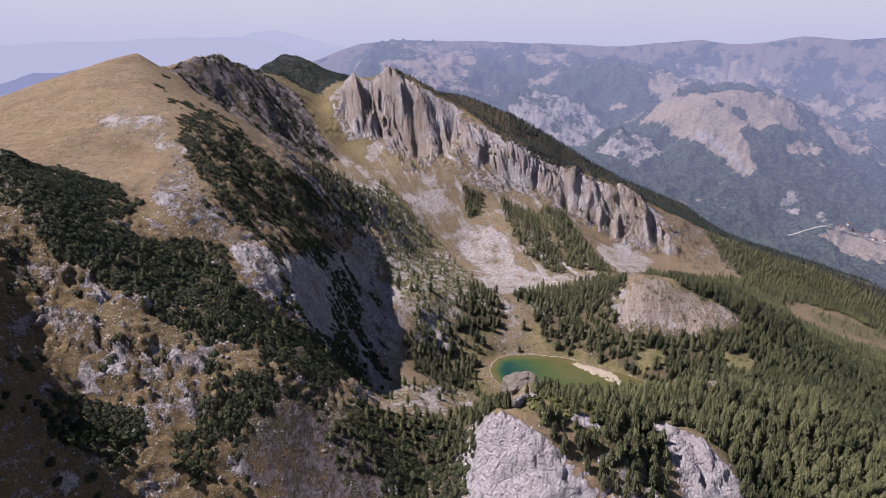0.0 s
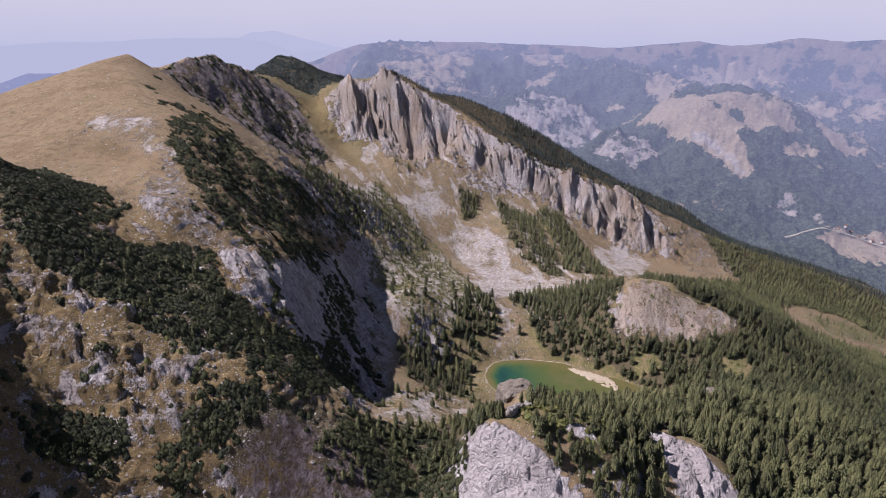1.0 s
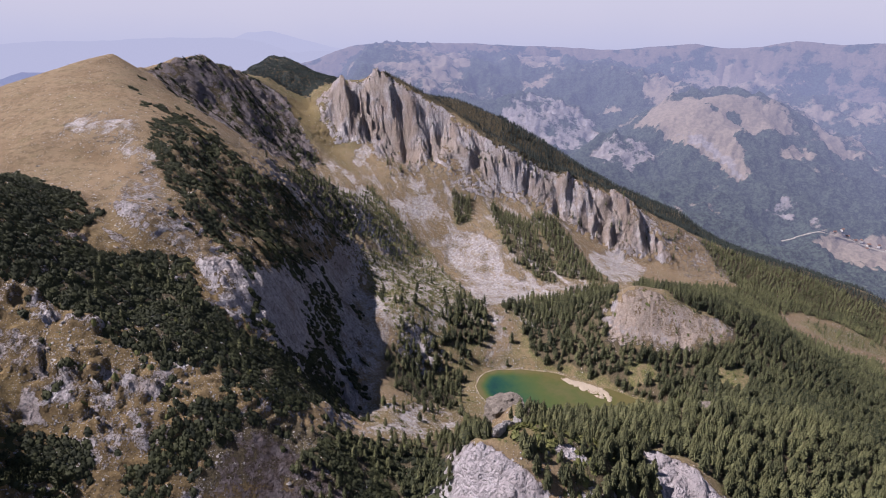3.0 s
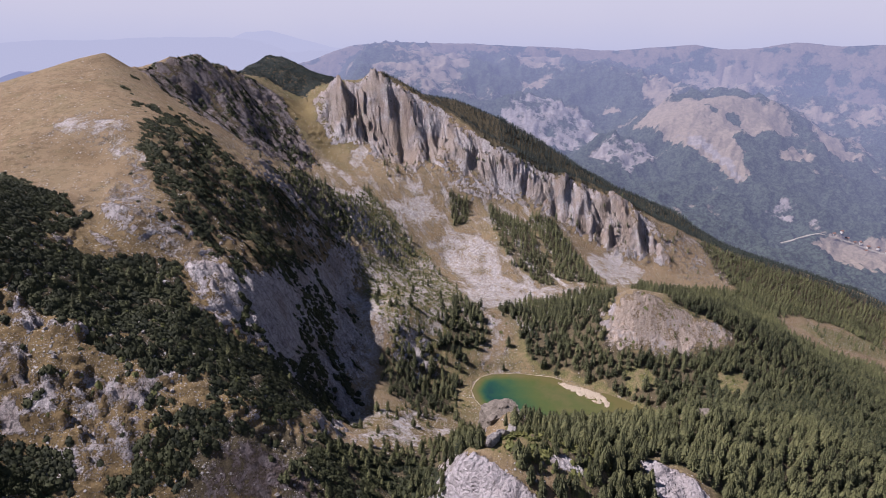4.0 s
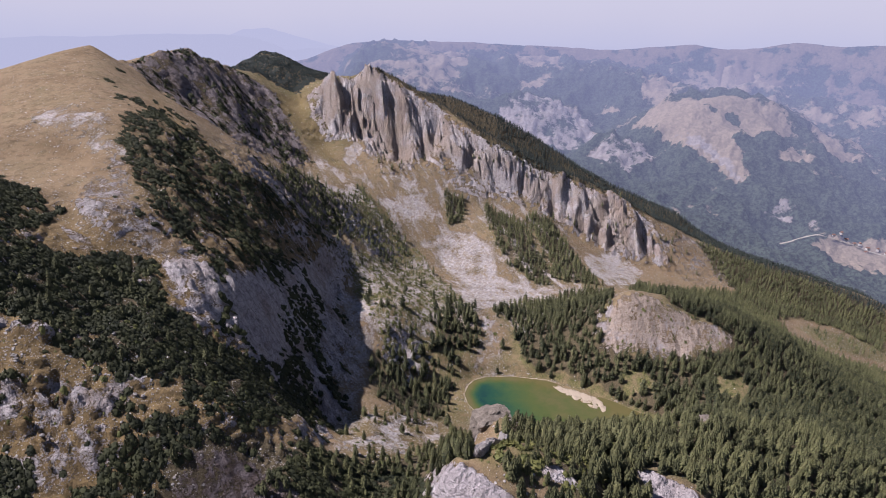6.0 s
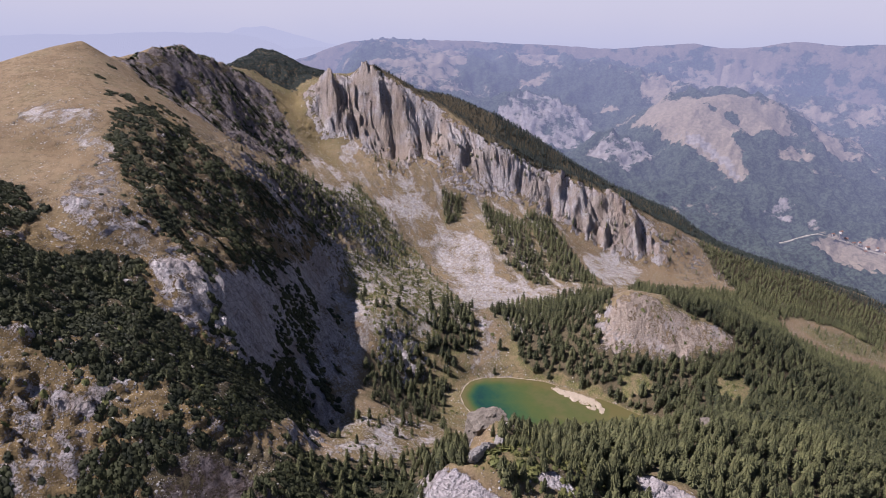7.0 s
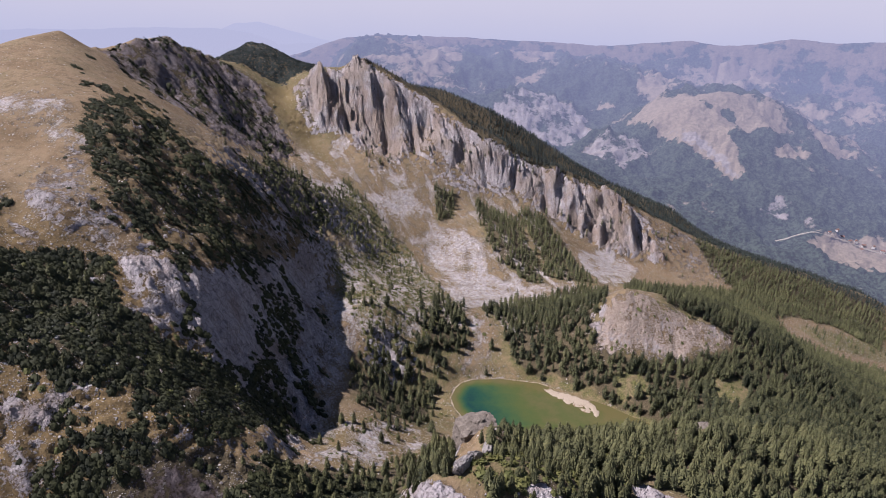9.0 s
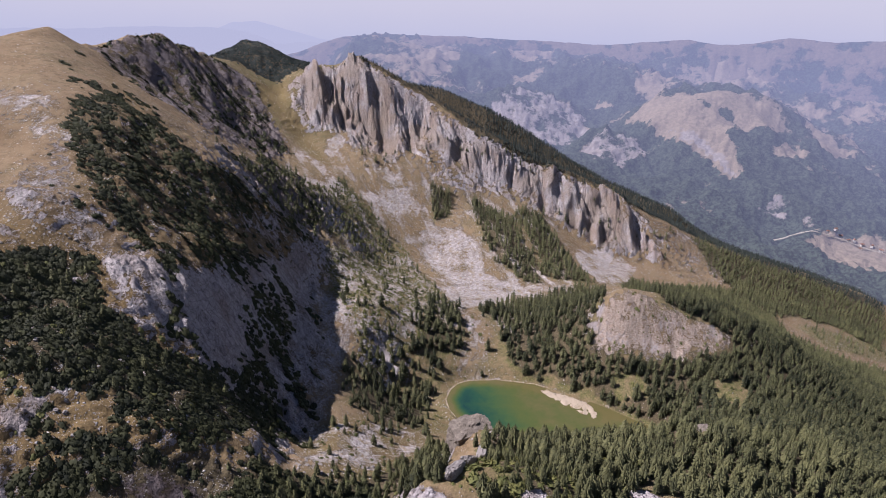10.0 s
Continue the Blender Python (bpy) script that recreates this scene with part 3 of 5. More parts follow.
REGION["mudflat"] = [(166, 574), (205, 547), (226, 520), (244, 504), (221, 506), (202, 512), (202, 527), (193, 545)]
REGION["meadow_green"] = [(-61, 414), (-18, 454), (28, 478), (54, 554), (50, 521), (32, 412), (-2, 353), (-33, 354)]
REGION["rib_rock"] = [(20, 292), (30, 296), (48, 285), (70, 272), (96, 252), (100, 225), (40, 225), (16, 258)]
REGION["slab_east"] = [(150, 326), (160, 330), (180, 312), (196, 300), (200, 270), (160, 262), (148, 300)]
REGION["back_forest"] = [(-100, 1156), (40, 1141), (135, 1080), (260, 1083), (375, 1082), (490, 1098), (700, 1104), (1000, 1160), (1050, 1320), (600, 1330), (380, 1420), (150, 1490), (0, 1490), (-110, 1430)]
REGION["far_peak"] = [(-500, 1360), (-412, 1500), (-330, 1475), (-235, 1450), (-200, 1330), (-270, 1200), (-390, 1200)]
REGION["mid_wood"] = [(-200, 690), (-130, 700), (-115, 790), (-130, 850), (-180, 900), (-215, 880), (-190, 780)]
REGION["pine_west"] = [(-327, 400), (-346, 479), (-249, 426), (-243, 378), (-212, 395), (-171, 395), (-133, 363), (-99, 368), (-74, 418), (-64, 361), (-89, 320), (-140, 323), (-171, 318), (-191, 318), (-219, 329), (-249, 327), (-269, 343), (-294, 348)]
REGION["fan_gully"] = [(-134, 1094), (-116, 1077), (-135, 1005), (-152, 1019), (-153, 1067)]
REGION["fan_wide"] = [(-25, 1029), (-11, 996), (20, 952), (15, 920), (-10, 928), (-31, 963), (-27, 1002)]
REGION["fan_thin"] = [(-85, 1019), (-68, 996), (-56, 966), (-66, 968), (-83, 997)]
REGION["fan_low"] = [(-70, 952), (-40, 945), (-10, 928), (-28, 905), (-63, 924)]
REGION["gravel_strip"] = [(-214, 1082), (-168, 1023), (-118, 947), (-77, 915), (-103, 899), (-147, 947), (-193, 1017)]
REGION["gravel_shelf"] = [(-205, 800), (-190, 850), (-143, 924), (-99, 904), (-116, 857), (-164, 835)]
REGION["scree_core"] = [(29, 900), (59, 922), (106, 904), (113, 872), (101, 839), (144, 814), (202, 788), (203, 757), (136, 759), (85, 673), (56, 680), (41, 801), (19, 849)]
REGION["scree_cove"] = [(292, 966), (347, 1009), (377, 996), (404, 974), (328, 824), (288, 801), (268, 842), (267, 914)]
REGION["wood_strip"] = [(104, 1006), (170, 975), (188, 884), (208, 831), (190, 800), (148, 830), (114, 884)]
REGION["wood_strip_east"] = [(182, 1012), (234, 1012), (246, 932), (264, 840), (274, 803), (214, 815), (194, 892), (180, 961)]
REGION["wood_patch"] = [(30, 998), (72, 1003), (65, 948), (40, 933)]
REGION["saddle"] = [(-301, 1166), (-251, 1199), (-224, 1113), (-186, 1073), (-132, 981), (-175, 1004), (-230, 1078), (-278, 1110)]
REGION["ridge_pines"] = [(-361, 1005), (-319, 1073), (-258, 1064), (-212, 987), (-238, 935), (-291, 972), (-335, 975)]
REGION["ledge_west"] = [(-247, 303), (-235, 306), (-220, 306), (-212, 297), (-198, 297), (-194, 293), (-211, 290), (-227, 291), (-244, 294)]
REGION["ledge_long"] = [(-200, 298), (-186, 307), (-162, 309), (-148, 302), (-154, 295), (-173, 294), (-198, 289)]
REGION["ledge_upper"] = [(-241, 318), (-232, 331), (-213, 326), (-217, 313), (-232, 312)]
REGION["ledge_step"] = [(-215, 321), (-205, 327), (-187, 331), (-190, 321), (-206, 316)]
REGION["ledge_low"] = [(-193, 285), (-181, 291), (-150, 292), (-151, 276), (-173, 273), (-183, 280)]
REGION["ledge_east"] = [(-155, 322), (-148, 330), (-140, 319), (-150, 315)]
REGION["ledge_top"] = [(-258, 330), (-247, 332), (-234, 329), (-233, 314), (-250, 311)]
REGION["white_slab"] = [(-225, 284), (-216, 288), (-204, 278), (-214, 272)]
REGION["golden_east"] = [(-146, 317), (-126, 329), (-123, 308), (-143, 300)]
REGION["golden_west"] = [(-242, 291), (-226, 290), (-221, 275), (-227, 266)]
REGION["golden_mid"] = [(-220, 309), (-193, 320), (-184, 308), (-206, 298)]
REGION["lit_cliff"] = [(-173, 408), (-162, 430), (-148, 431), (-134, 407), (-129, 372), (-141, 376), (-163, 395)]
REGION["cliff_pines"] = [(-160, 470), (-150, 520), (-142, 570), (-128, 592), (-100, 561), (-86, 474), (-70, 436), (-91, 404), (-105, 442), (-130, 467)]
REGION["cliff_pines_low"] = [(-77, 483), (-61, 483), (-49, 390), (-65, 422)]
REGION["cliff_bare"] = [(-153, 559), (-130, 665), (-109, 693), (-82, 649), (-69, 573), (-105, 590), (-128, 542)]
REGION["cliff_bare_low"] = [(-131, 426), (-128, 476), (-107, 462), (-97, 435), (-113, 399), (-128, 395)]
REGION["scar_wide"] = [(-352, 543), (-365, 584), (-349, 598), (-300, 582), (-272, 550), (-235, 500), (-260, 504), (-290, 524), (-312, 537)]
REGION["stony_slope"] = [(-254, 472), (-236, 500), (-203, 464), (-198, 441), (-163, 434), (-177, 413), (-201, 413), (-218, 418), (-234, 435)]
REGION["pine_foot"] = [(-224, 263), (-207, 274), (-186, 274), (-185, 265), (-193, 239), (-207, 233)]
REGION["pine_foot_east"] = [(-160, 264), (-145, 278), (-138, 282), (-119, 284), (-120, 273), (-132, 261), (-156, 254)]
REGION["pine_step"] = [(-157, 302), (-137, 302), (-123, 310), (-106, 308), (-84, 312), (-96, 306), (-117, 288), (-141, 285), (-153, 292)]
REGION["rib_wood"] = [(78, 380), (110, 410), (150, 430), (160, 352), (140, 310), (132, 262), (112, 250), (98, 258), (80, 270), (66, 276), (59, 288), (68, 296), (84, 300), (84, 318), (78, 345)]
REGION["rib_gold"] = [(42, 298), (56, 330), (66, 355), (74, 345), (68, 310), (66, 296), (56, 290)]
REGION["rib_mid"] = [(78, 292), (92, 293), (107, 284), (95, 281), (80, 285)]
REGION["pine_edge"] = [(-341, 751), (-279, 676), (-221, 640), (-193, 591), (-157, 577), (-141, 598), (-124, 572), (-144, 490), (-166, 472), (-194, 440), (-209, 457), (-214, 491), (-240, 549), (-248, 590)]
REGION["purple_slab"] = [(-120, 284), (-99, 307), (-68, 303), (-40, 286), (-35, 262), (-80, 245), (-118, 255)]
REGION["lake_grove"] = [(-37, 471), (-39, 540), (-11, 562), (25, 596), (52, 588), (41, 545), (32, 500), (9, 447), (-11, 436)]
REGION["shelf_grove"] = [(18, 634), (39, 701), (72, 642), (78, 622), (64, 598), (51, 607)]
REGION["trail"] = [(86, 651), (104, 652), (104, 618), (90, 596), (76, 589), (69, 592), (81, 616)]
REGION["dark_gully"] = [(-62, 335), (0, 345), (14, 320), (15, 285), (5, 258), (-40, 255), (-75, 285)]


# gullies and buttresses of the great wall, in plan from the crest down
GULLIES = [[(-84, 1152), (-67, 1120), (-58, 1097), (-53, 1058)], [(-23, 1140), (-12, 1119), (-8, 1099), (0, 1064)], [(-152, 1172), (-144, 1146), (-135, 1126), (-129, 1098)], [(-206, 1160), (-197, 1121), (-192, 1101)], [(20, 1129), (11, 1112), (9, 1082)],
           [(84, 1090), (80, 1066), (68, 1049)], [(308, 1084), (322, 1054), (344, 1031), (353, 1016)], [(355, 1064), (336, 1046), (320, 1030)], [(413, 1053), (419, 1025), (422, 997)], [(168, 1073), (176, 1060), (178, 1041)], [(235, 1075), (240, 1050), (238, 1030)]]
BUTTRESSES = [[(-184, 1160), (-180, 1138), (-169, 1119), (-146, 1107)], [(-110, 1158), (-92, 1134), (-86, 1117), (-74, 1100), (-63, 1087)], [(-58, 1128), (-42, 1118), (-30, 1099), (-21, 1065)], [(25, 1130), (36, 1105), (47, 1077), (69, 1057)], [(-233, 1170), (-229, 1146), (-220, 1126)],
              [(291, 1059), (273, 1039), (264, 1017)], [(311, 1038), (313, 1021), (303, 1003)], [(336, 1028), (333, 1008), (318, 992)], [(372, 1061), (386, 1041), (399, 1021)], [(110, 1075), (112, 1058), (118, 1045)]]


def near_lines(lines, qx, qy, wide):
    """1 on the lines, fading over some metres to either side."""
    out = np.zeros(qx.shape)
    p = np.array([v for line in lines for v in line], float)
    pad = 3 * wide + 8
    pick = np.nonzero((qx > p[:, 0].min() - pad) & (qx < p[:, 0].max() + pad) & (qy > p[:, 1].min() - pad) & (qy < p[:, 1].max() + pad))[0]
    sx, sy = qx[pick], qy[pick]
    sx, sy = sx + 9 * fbm(sx / 22, sy / 30, 3, 5), sy + 6 * fbm(sx / 22, sy / 22, 3, 9)
    best = np.full(sx.shape, 1e9)
    for line in lines:
        for (ax, ay), (bx_, by_) in zip(line, line[1:]):
            dx_, dy_ = bx_ - ax, by_ - ay
            t = np.clip(((sx - ax) * dx_ + (sy - ay) * dy_) / (dx_ * dx_ + dy_ * dy_), 0, 1)
            best = np.minimum(best, np.hypot(sx - ax - t * dx_, sy - ay - t * dy_))
    out[pick] = np.exp(-(best / wide) ** 1.5)
    return out


# ---- mesh helpers ----
def mesh_from(name, co, faces, mat, smooth_faces=True):
    """A mesh from an array of corners and an array of triangles or quads."""
    me = bpy.data.meshes.new(name)
    co, faces = np.asarray(co, np.float32), np.asarray(faces, np.int32)
    k = faces.shape[1]
    me.vertices.add(len(co))
    me.vertices.foreach_set("co", co.ravel())
    me.loops.add(faces.size)
    me.loops.foreach_set("vertex_index", faces.ravel())
    me.polygons.add(len(faces))
    me.polygons.foreach_set("loop_start", np.arange(0, faces.size, k, dtype=np.int32))
    me.polygons.foreach_set("loop_total", np.full(len(faces), k, np.int32))
    me.polygons.foreach_set("use_smooth", np.full(len(faces), smooth_faces))
    me.update(calc_edges=True)
    me.materials.append(mat)
    return me


def field(me, name, values):
    me.attributes.new(name, "FLOAT", "POINT").data.foreach_set("value", np.asarray(values, np.float32).ravel())


def grid_faces(nu, nv):
    i = np.arange(nu * nv).reshape(nv, nu)
    return np.stack([i[:-1, :-1], i[:-1, 1:], i[1:, 1:], i[1:, :-1]], -1).reshape(-1, 4)


def spaced(stops):
    """Coordinates with a step that changes along the way: (from, to, step), ..."""
    out = []
    for a, b, s in stops:
        n = max(1, round((b - a) / s))
        out += list(a + (b - a) * np.arange(n) / n)
    return np.array(out + [stops[-1][1]])


# ---- the ground, one sheet to the horizon ----
LAKE = [(59, 561), (66, 571), (78, 577), (108, 579), (146, 572), (175, 557), (210, 534), (240, 508), (251, 502), (223, 490), (178, 478), (130, 490), (89, 493), (66, 512), (57, 529), (54, 545)]


def shore(qx, qy):
    """Metres from the shore of the lake, minus inside."""
    p = np.array(LAKE, float)
    best, odd = np.full(qx.shape, 1e9), np.zeros(qx.shape, bool)
    for (ax, ay), (bx, by) in zip(p, np.roll(p, -1, 0)):
        dx, dy = bx - ax, by - ay
        t = np.clip(((qx - ax) * dx + (qy - ay) * dy) / (dx * dx + dy * dy), 0, 1)
        best = np.minimum(best, np.hypot(qx - ax - t * dx, qy - ay - t * dy))
        odd ^= ((ay > qy) != (by > qy)) & (qx < (bx - ax) * (qy - ay) / (by - ay + 1e-12) + ax)
    return np.where(odd, -best, best)


def region(name, qx, qy, edge=8.0, waver=6.0):
    return inside(REGION[name], qx, qy, edge, waver)


def total(names, qx, qy, edge=8.0, waver=6.0):
    out = 0
    for name in names.split():
        out = np.maximum(out, region(name, qx, qy, edge, waver))
    return out


def land(qx, qy):
    """Height of the ground with its rocks, gullies and ledges, and how much of a cliff it is."""
    h = lie(qx, qy)
    e = 6.0
    gx, gy = (lie(qx + e, qy) - h) / e, (lie(qx, qy + e) - h) / e
    steep = np.hypot(gx, gy)
    far = np.hypot(qx - 100, qy - 700)
    core = smooth(1500, 1150, far)
    h = h * smooth(2400, 1400, far) - 420 * smooth(1400, 2400, far)
    wall = region("main_wall", qx, qy, 14)
    left = region("left_cliff", qx, qy, 12)
    dark = region("pine_dark_ridge", qx, qy, 20) + 0.7 * region("pine_ridge", qx, qy, 14) + region("mid_wood", qx, qy, 14)
    calm = np.clip(region("forest_main", qx, qy, 20) + region("forest_east", qx, qy, 20) + region("forest_fill", qx, qy, 20) + region("forest_ridge", qx, qy, 20) + region("meadow_green", qx, qy, 12) + region("scree_main", qx, qy, 14), 0, 1)
    calm = np.clip(calm + smooth(430, 520, qy) * smooth(-235, -285, qx), 0, 1)      # the smooth grass dome
    dome = region("dome_bare", qx, qy, 8)
    crag = np.clip(smooth(0.6, 1.05, steep + 0.3 * fbm(qx / 45, qy / 45, 3, 2)) + wall + left + dark + 0.5 * region("rib_rock", qx, qy, 5, 3) + 0.5 * region("slab_east", qx, qy, 5, 3) + region("near_cliff", qx, qy, 8), 0, 1) * (1 - 0.8 * calm) * (1 - 0.85 * dome)
    shelf = smooth(440, 390, qy) * smooth(-60, -90, qx) * (1 - left) * (1 - region("near_cliff", qx, qy, 8))
    crag = crag * (1 - 0.7 * shelf)
    near = np.clip(smooth(470, 400, qy) * smooth(-40, -80, qx) + region("boulder_strip", qx, qy, 10), 0, 1)
    # outcrops of bedded limestone between the grass of the near slopes
    outcrop = near * smooth(0.04, 0.14, fbm((qx - 0.3 * qy) / 34, (qy + 0.3 * qx) / 16, 4, 57) + 0.10 * region("ledges", qx, qy, 10) - 0.05 * region("pine_slope", qx, qy, 10))
    # buttresses and gullies that run down the fall line
    wx_, wy_ = qx + 60 * fbm(qx / 150, qy / 110, 4, 15), qy + 26 * fbm(qx / 70, qy / 70, 3, 16)
    swing = 0.75 * smooth(220, 20, qx)
    down = wx_ + swing * (wy_ - 1080)
    ribs = 0.6 * fbm(down / 74, wy_ / 210, 3, 11, ridged=True) + 0.4 * perlin(down / 120, wy_ / 160, 12)
    flute = fbm(down / 21, wy_ / 90, 3, 13, ridged=True) * smooth(-0.25, 0.3, perlin(qx / 60, qy / 45, 14))
    face = (qy - np.interp(qx, (-124, 62, 213, 332, 520), (1008, 1047, 1040, 1008, 985))) / np.interp(qx, (-260, -118, 39, 134, 373, 572), (120, 135, 94, 45, 72, 100))
    apron = smooth(-0.1, 0.5, face + 0.35 * perlin(qx / 50, qy / 50, 18) + 0.5 * smooth(180, 260, qx))
    slant = fbm((wy_ + 0.5 * wx_) / 30, (wx_ - 0.5 * wy_) / 80, 4, 17, ridged=True)
    block_a, block_b = blocks(wx_ / 11, wy_ / 8, 1), blocks((qx - 0.4 * qy) / 4.6, (qy + 0.4 * qx) / 3.4, 2)
    soft = fbm(qx / 60, qy / 60, 4, 31)
    d = shore(qx, qy)
    lake = smooth(46, 8, d)
    even = region("purple_slab", qx, qy, 8)
    crag, outcrop = crag * (1 - 0.7 * even), outcrop * (1 - even)
    other = (crag - wall).clip(0, 1) * (1 - 0.6 * region("near_cliff", qx, qy, 8)) * (1 - 0.8 * even)
    rough = wall * (0.25 + 0.75 * apron) * (ribs * 20 + flute * (6 + 5 * smooth(180, 260, qx)) + blocks(down / 36, wy_ / 60, 5) * 15 + blocks(down / 14, wy_ / 30, 6) * 9 + blocks(down / 6.5, wy_ / 15, 7) * 4) + other * ((slant - 0.15) * (12 - 5 * left) + block_a * (4 - 2 * left)) + crag * block_b * (1.5 - 0.6 * left)
    rough = rough + left * (fbm((0.59 * wx_ + 0.81 * wy_) / 17, (0.81 * wx_ - 0.59 * wy_) / 85, 2, 23, ridged=True) - 0.15) * 12
    rough = rough + region("pine_dark_ridge", qx, qy, 16) * ((fbm((wy_ + 0.35 * wx_) / 34, (wx_ - 0.35 * wy_) / 120, 4, 27, ridged=True) - 0.15) * 17 + blocks((wy_ + 0.35 * wx_) / 15, wx_ / 28, 8) * 6)
    gully, spine = near_lines(GULLIES, qx, qy, 8.5), near_lines(BUTTRESSES, qx, qy, 9.5)
    rough = rough + np.clip(region("main_wall", qx, qy, 26), 0, 1) * (9 * spine - 13 * gully) + wall * (0.3 + 0.7 * apron) * (fbm(down / 9.5, wy_ / 42, 3, 21, ridged=True) - 0.15) * 6.5
    ledge = total("ledge_west ledge_long ledge_upper ledge_step ledge_low ledge_east ledge_top", qx, qy, 4, 5)
    rough = rough + ledge * (block_a * 4.5 + block_b * 2.4 + 1.0)
    rough = rough + region("far_peak", qx, qy, 40) * (fbm(qx / 110, qy / 110, 4, 47, ridged=True) - 0.2) * 26
    rough = rough + (1 - crag) * soft * (6 - 2 * calm) + outcrop * (block_a * 1.8 + block_b * 1.3 + 0.6)
    slab = np.maximum(region("rib_rock", qx, qy, 4, 3), region("slab_east", qx, qy, 4, 3))
    rough = rough + slab * (block_a * 3.0 + block_b * 0.5)
    rough = rough + dome * (fbm(qx / 11, qy / 40, 3, 19, ridged=True) * 5.0 + block_a * 1.4)
    h = h + rough * (1 - lake) * core
    h = h + (fbm(qx / 7.5, qy / 6.0, 3, 41, ridged=True) - 0.15) * (0.4 + 1.7 * crag * (1 - 0.7 * dome) * (1 - 0.7 * left) + 1.0 * outcrop + 1.6 * ledge) * (1 - 0.5 * slab) * (1 - lake) * core
    # ledges of the bedded limestone
    bed = np.clip(0.12 * wall * apron + 0.10 * left + 0.3 * other * (1 - left) + 0.6 * near * (1 - left) * (1 - region("boulder_strip", qx, qy, 10)) * smooth(-0.10, 0.06, fbm(qx / 40, qy / 40, 3, 205)), 0, 0.85) * (1 - lake) * core * (1 - 0.9 * even)
    h = h + even * (fbm((0.75 * qx + 0.66 * qy) / 6, (0.66 * qx - 0.75 * qy) / 40, 3, 25, ridged=True) - 0.15) * 2.2
    for thick, seed in ((5.2, 201), (2.3, 203)):
        tier = (h + 0.10 * qx - 0.08 * qy + 11 * fbm(qx / 38, qy / 38, 4, seed)) / thick
        f = tier - np.floor(tier)
        h = h + bed * thick * (smooth(0.4, 0.95, f) - f)
    h = h + 7 * np.exp(-np.hypot(qx + 424, qy - 795) / 26)
    bar = region("sandbar", qx, qy, 5, 5)
    k = smooth(17, 2, d)
    return h * (1 - k) + np.where(d < 0, d * 0.16 - 0.15, d * 0.16 - 0.15) * k + bar * np.maximum(0, 0.75 - 0.16 * d) * (0.9 + 0.6 * fbm(qx / 5, qy / 5, 3, 43)), crag, outcrop, shelf, wall * apron


XS = spaced([(-4900, -1200, 260), (-1200, -480, 12), (-480, -300, 3), (-300, -60, 1.25), (-60, 240, 1.35), (240, 620, 2.7), (620, 1300, 12), (1300, 4900, 260)])
YS = spaced([(-1200, 60, 140), (60, 200, 6), (200, 470, 1.15), (470, 700, 1.9), (700, 985, 2.7), (985, 1190, 2.0), (1190, 1210, 4), (1210, 1900, 12), (1900, 4900, 220)])
GX, GY = [a.ravel() for a in np.meshgrid(XS, YS)]
HEIGHT, CRAG, OUTCROP, SHELF, FACE = land(GX, GY)
hz = HEIGHT.reshape(len(YS), len(XS))
SLOPE = np.hypot(np.gradient(hz, XS, axis=1), np.gradient(hz, YS, axis=0)).ravel()


def height_at(qx, qy):
    """Height of the built sheet at places in plan."""
    i = np.clip(np.searchsorted(XS, qx) - 1, 0, len(XS) - 2)
    j = np.clip(np.searchsorted(YS, qy) - 1, 0, len(YS) - 2)
    u, v = (qx - XS[i]) / (XS[i + 1] - XS[i]), (qy - YS[j]) / (YS[j + 1] - YS[j])
    z = HEIGHT.reshape(len(YS), len(XS))
    return (z[j, i] * (1 - u) + z[j, i + 1] * u) * (1 - v) + (z[j + 1, i] * (1 - u) + z[j + 1, i + 1] * u) * v


SHORE = shore(GX, GY)
patch = fbm(GX / 24, GY / 24, 4, 71)
grit = fbm(GX / 7, GY / 7, 3, 171)
tongue = fbm((GX + 0.5 * (GY - 1080)) / 13, GY / 60, 4, 173)
ROCK = np.maximum(smooth(0.85, 1.55, SLOPE - 0.35 * SHELF + 0.5 * patch), OUTCROP * (0.5 + 0.5 * patch))
ROCK = ROCK * (1 - total("bank", GX, GY, 10)) * smooth(4, 30, SHORE)
ROCK = np.maximum(ROCK, (0.66 + 0.5 * patch) * total("left_cliff", GX, GY, 12))
ROCK = np.maximum(ROCK, 0.85 * total("rib_rock slab_east rib_mid", GX, GY, 3, 4))
ROCK = np.maximum(ROCK, (0.30 + 0.25 * patch + 0.75 * tongue + 0.20 * smooth(0.7, 1.4, SLOPE) + 0.24 * FACE) * total("main_wall", GX, GY, 22))
ROCK = np.maximum(ROCK, (0.46 + 0.3 * patch + 0.8 * tongue) * region("main_wall", GX, GY, 60, 30))
ROCK = np.maximum(ROCK, (0.58 + 0.4 * patch) * total("dome_bare", GX, GY, 10, 8))
ROCK = np.maximum(ROCK, (0.46 + 0.35 * patch + 0.3 * grit) * total("ledges boulder_strip", GX, GY, 14))
ROCK = np.maximum(ROCK, (0.54 + 0.7 * patch) * total("pine_dark_ridge mid_wood", GX, GY, 10))
ROCK = np.where(total("pine_ridge pine_edge", GX, GY, 8) > 0.5, np.minimum(ROCK, 0.40 + 0.7 * patch + 0.3 * grit), ROCK)
ROCK = np.maximum(ROCK, (0.36 + 0.5 * patch) * region("red_slope", GX, GY, 14))
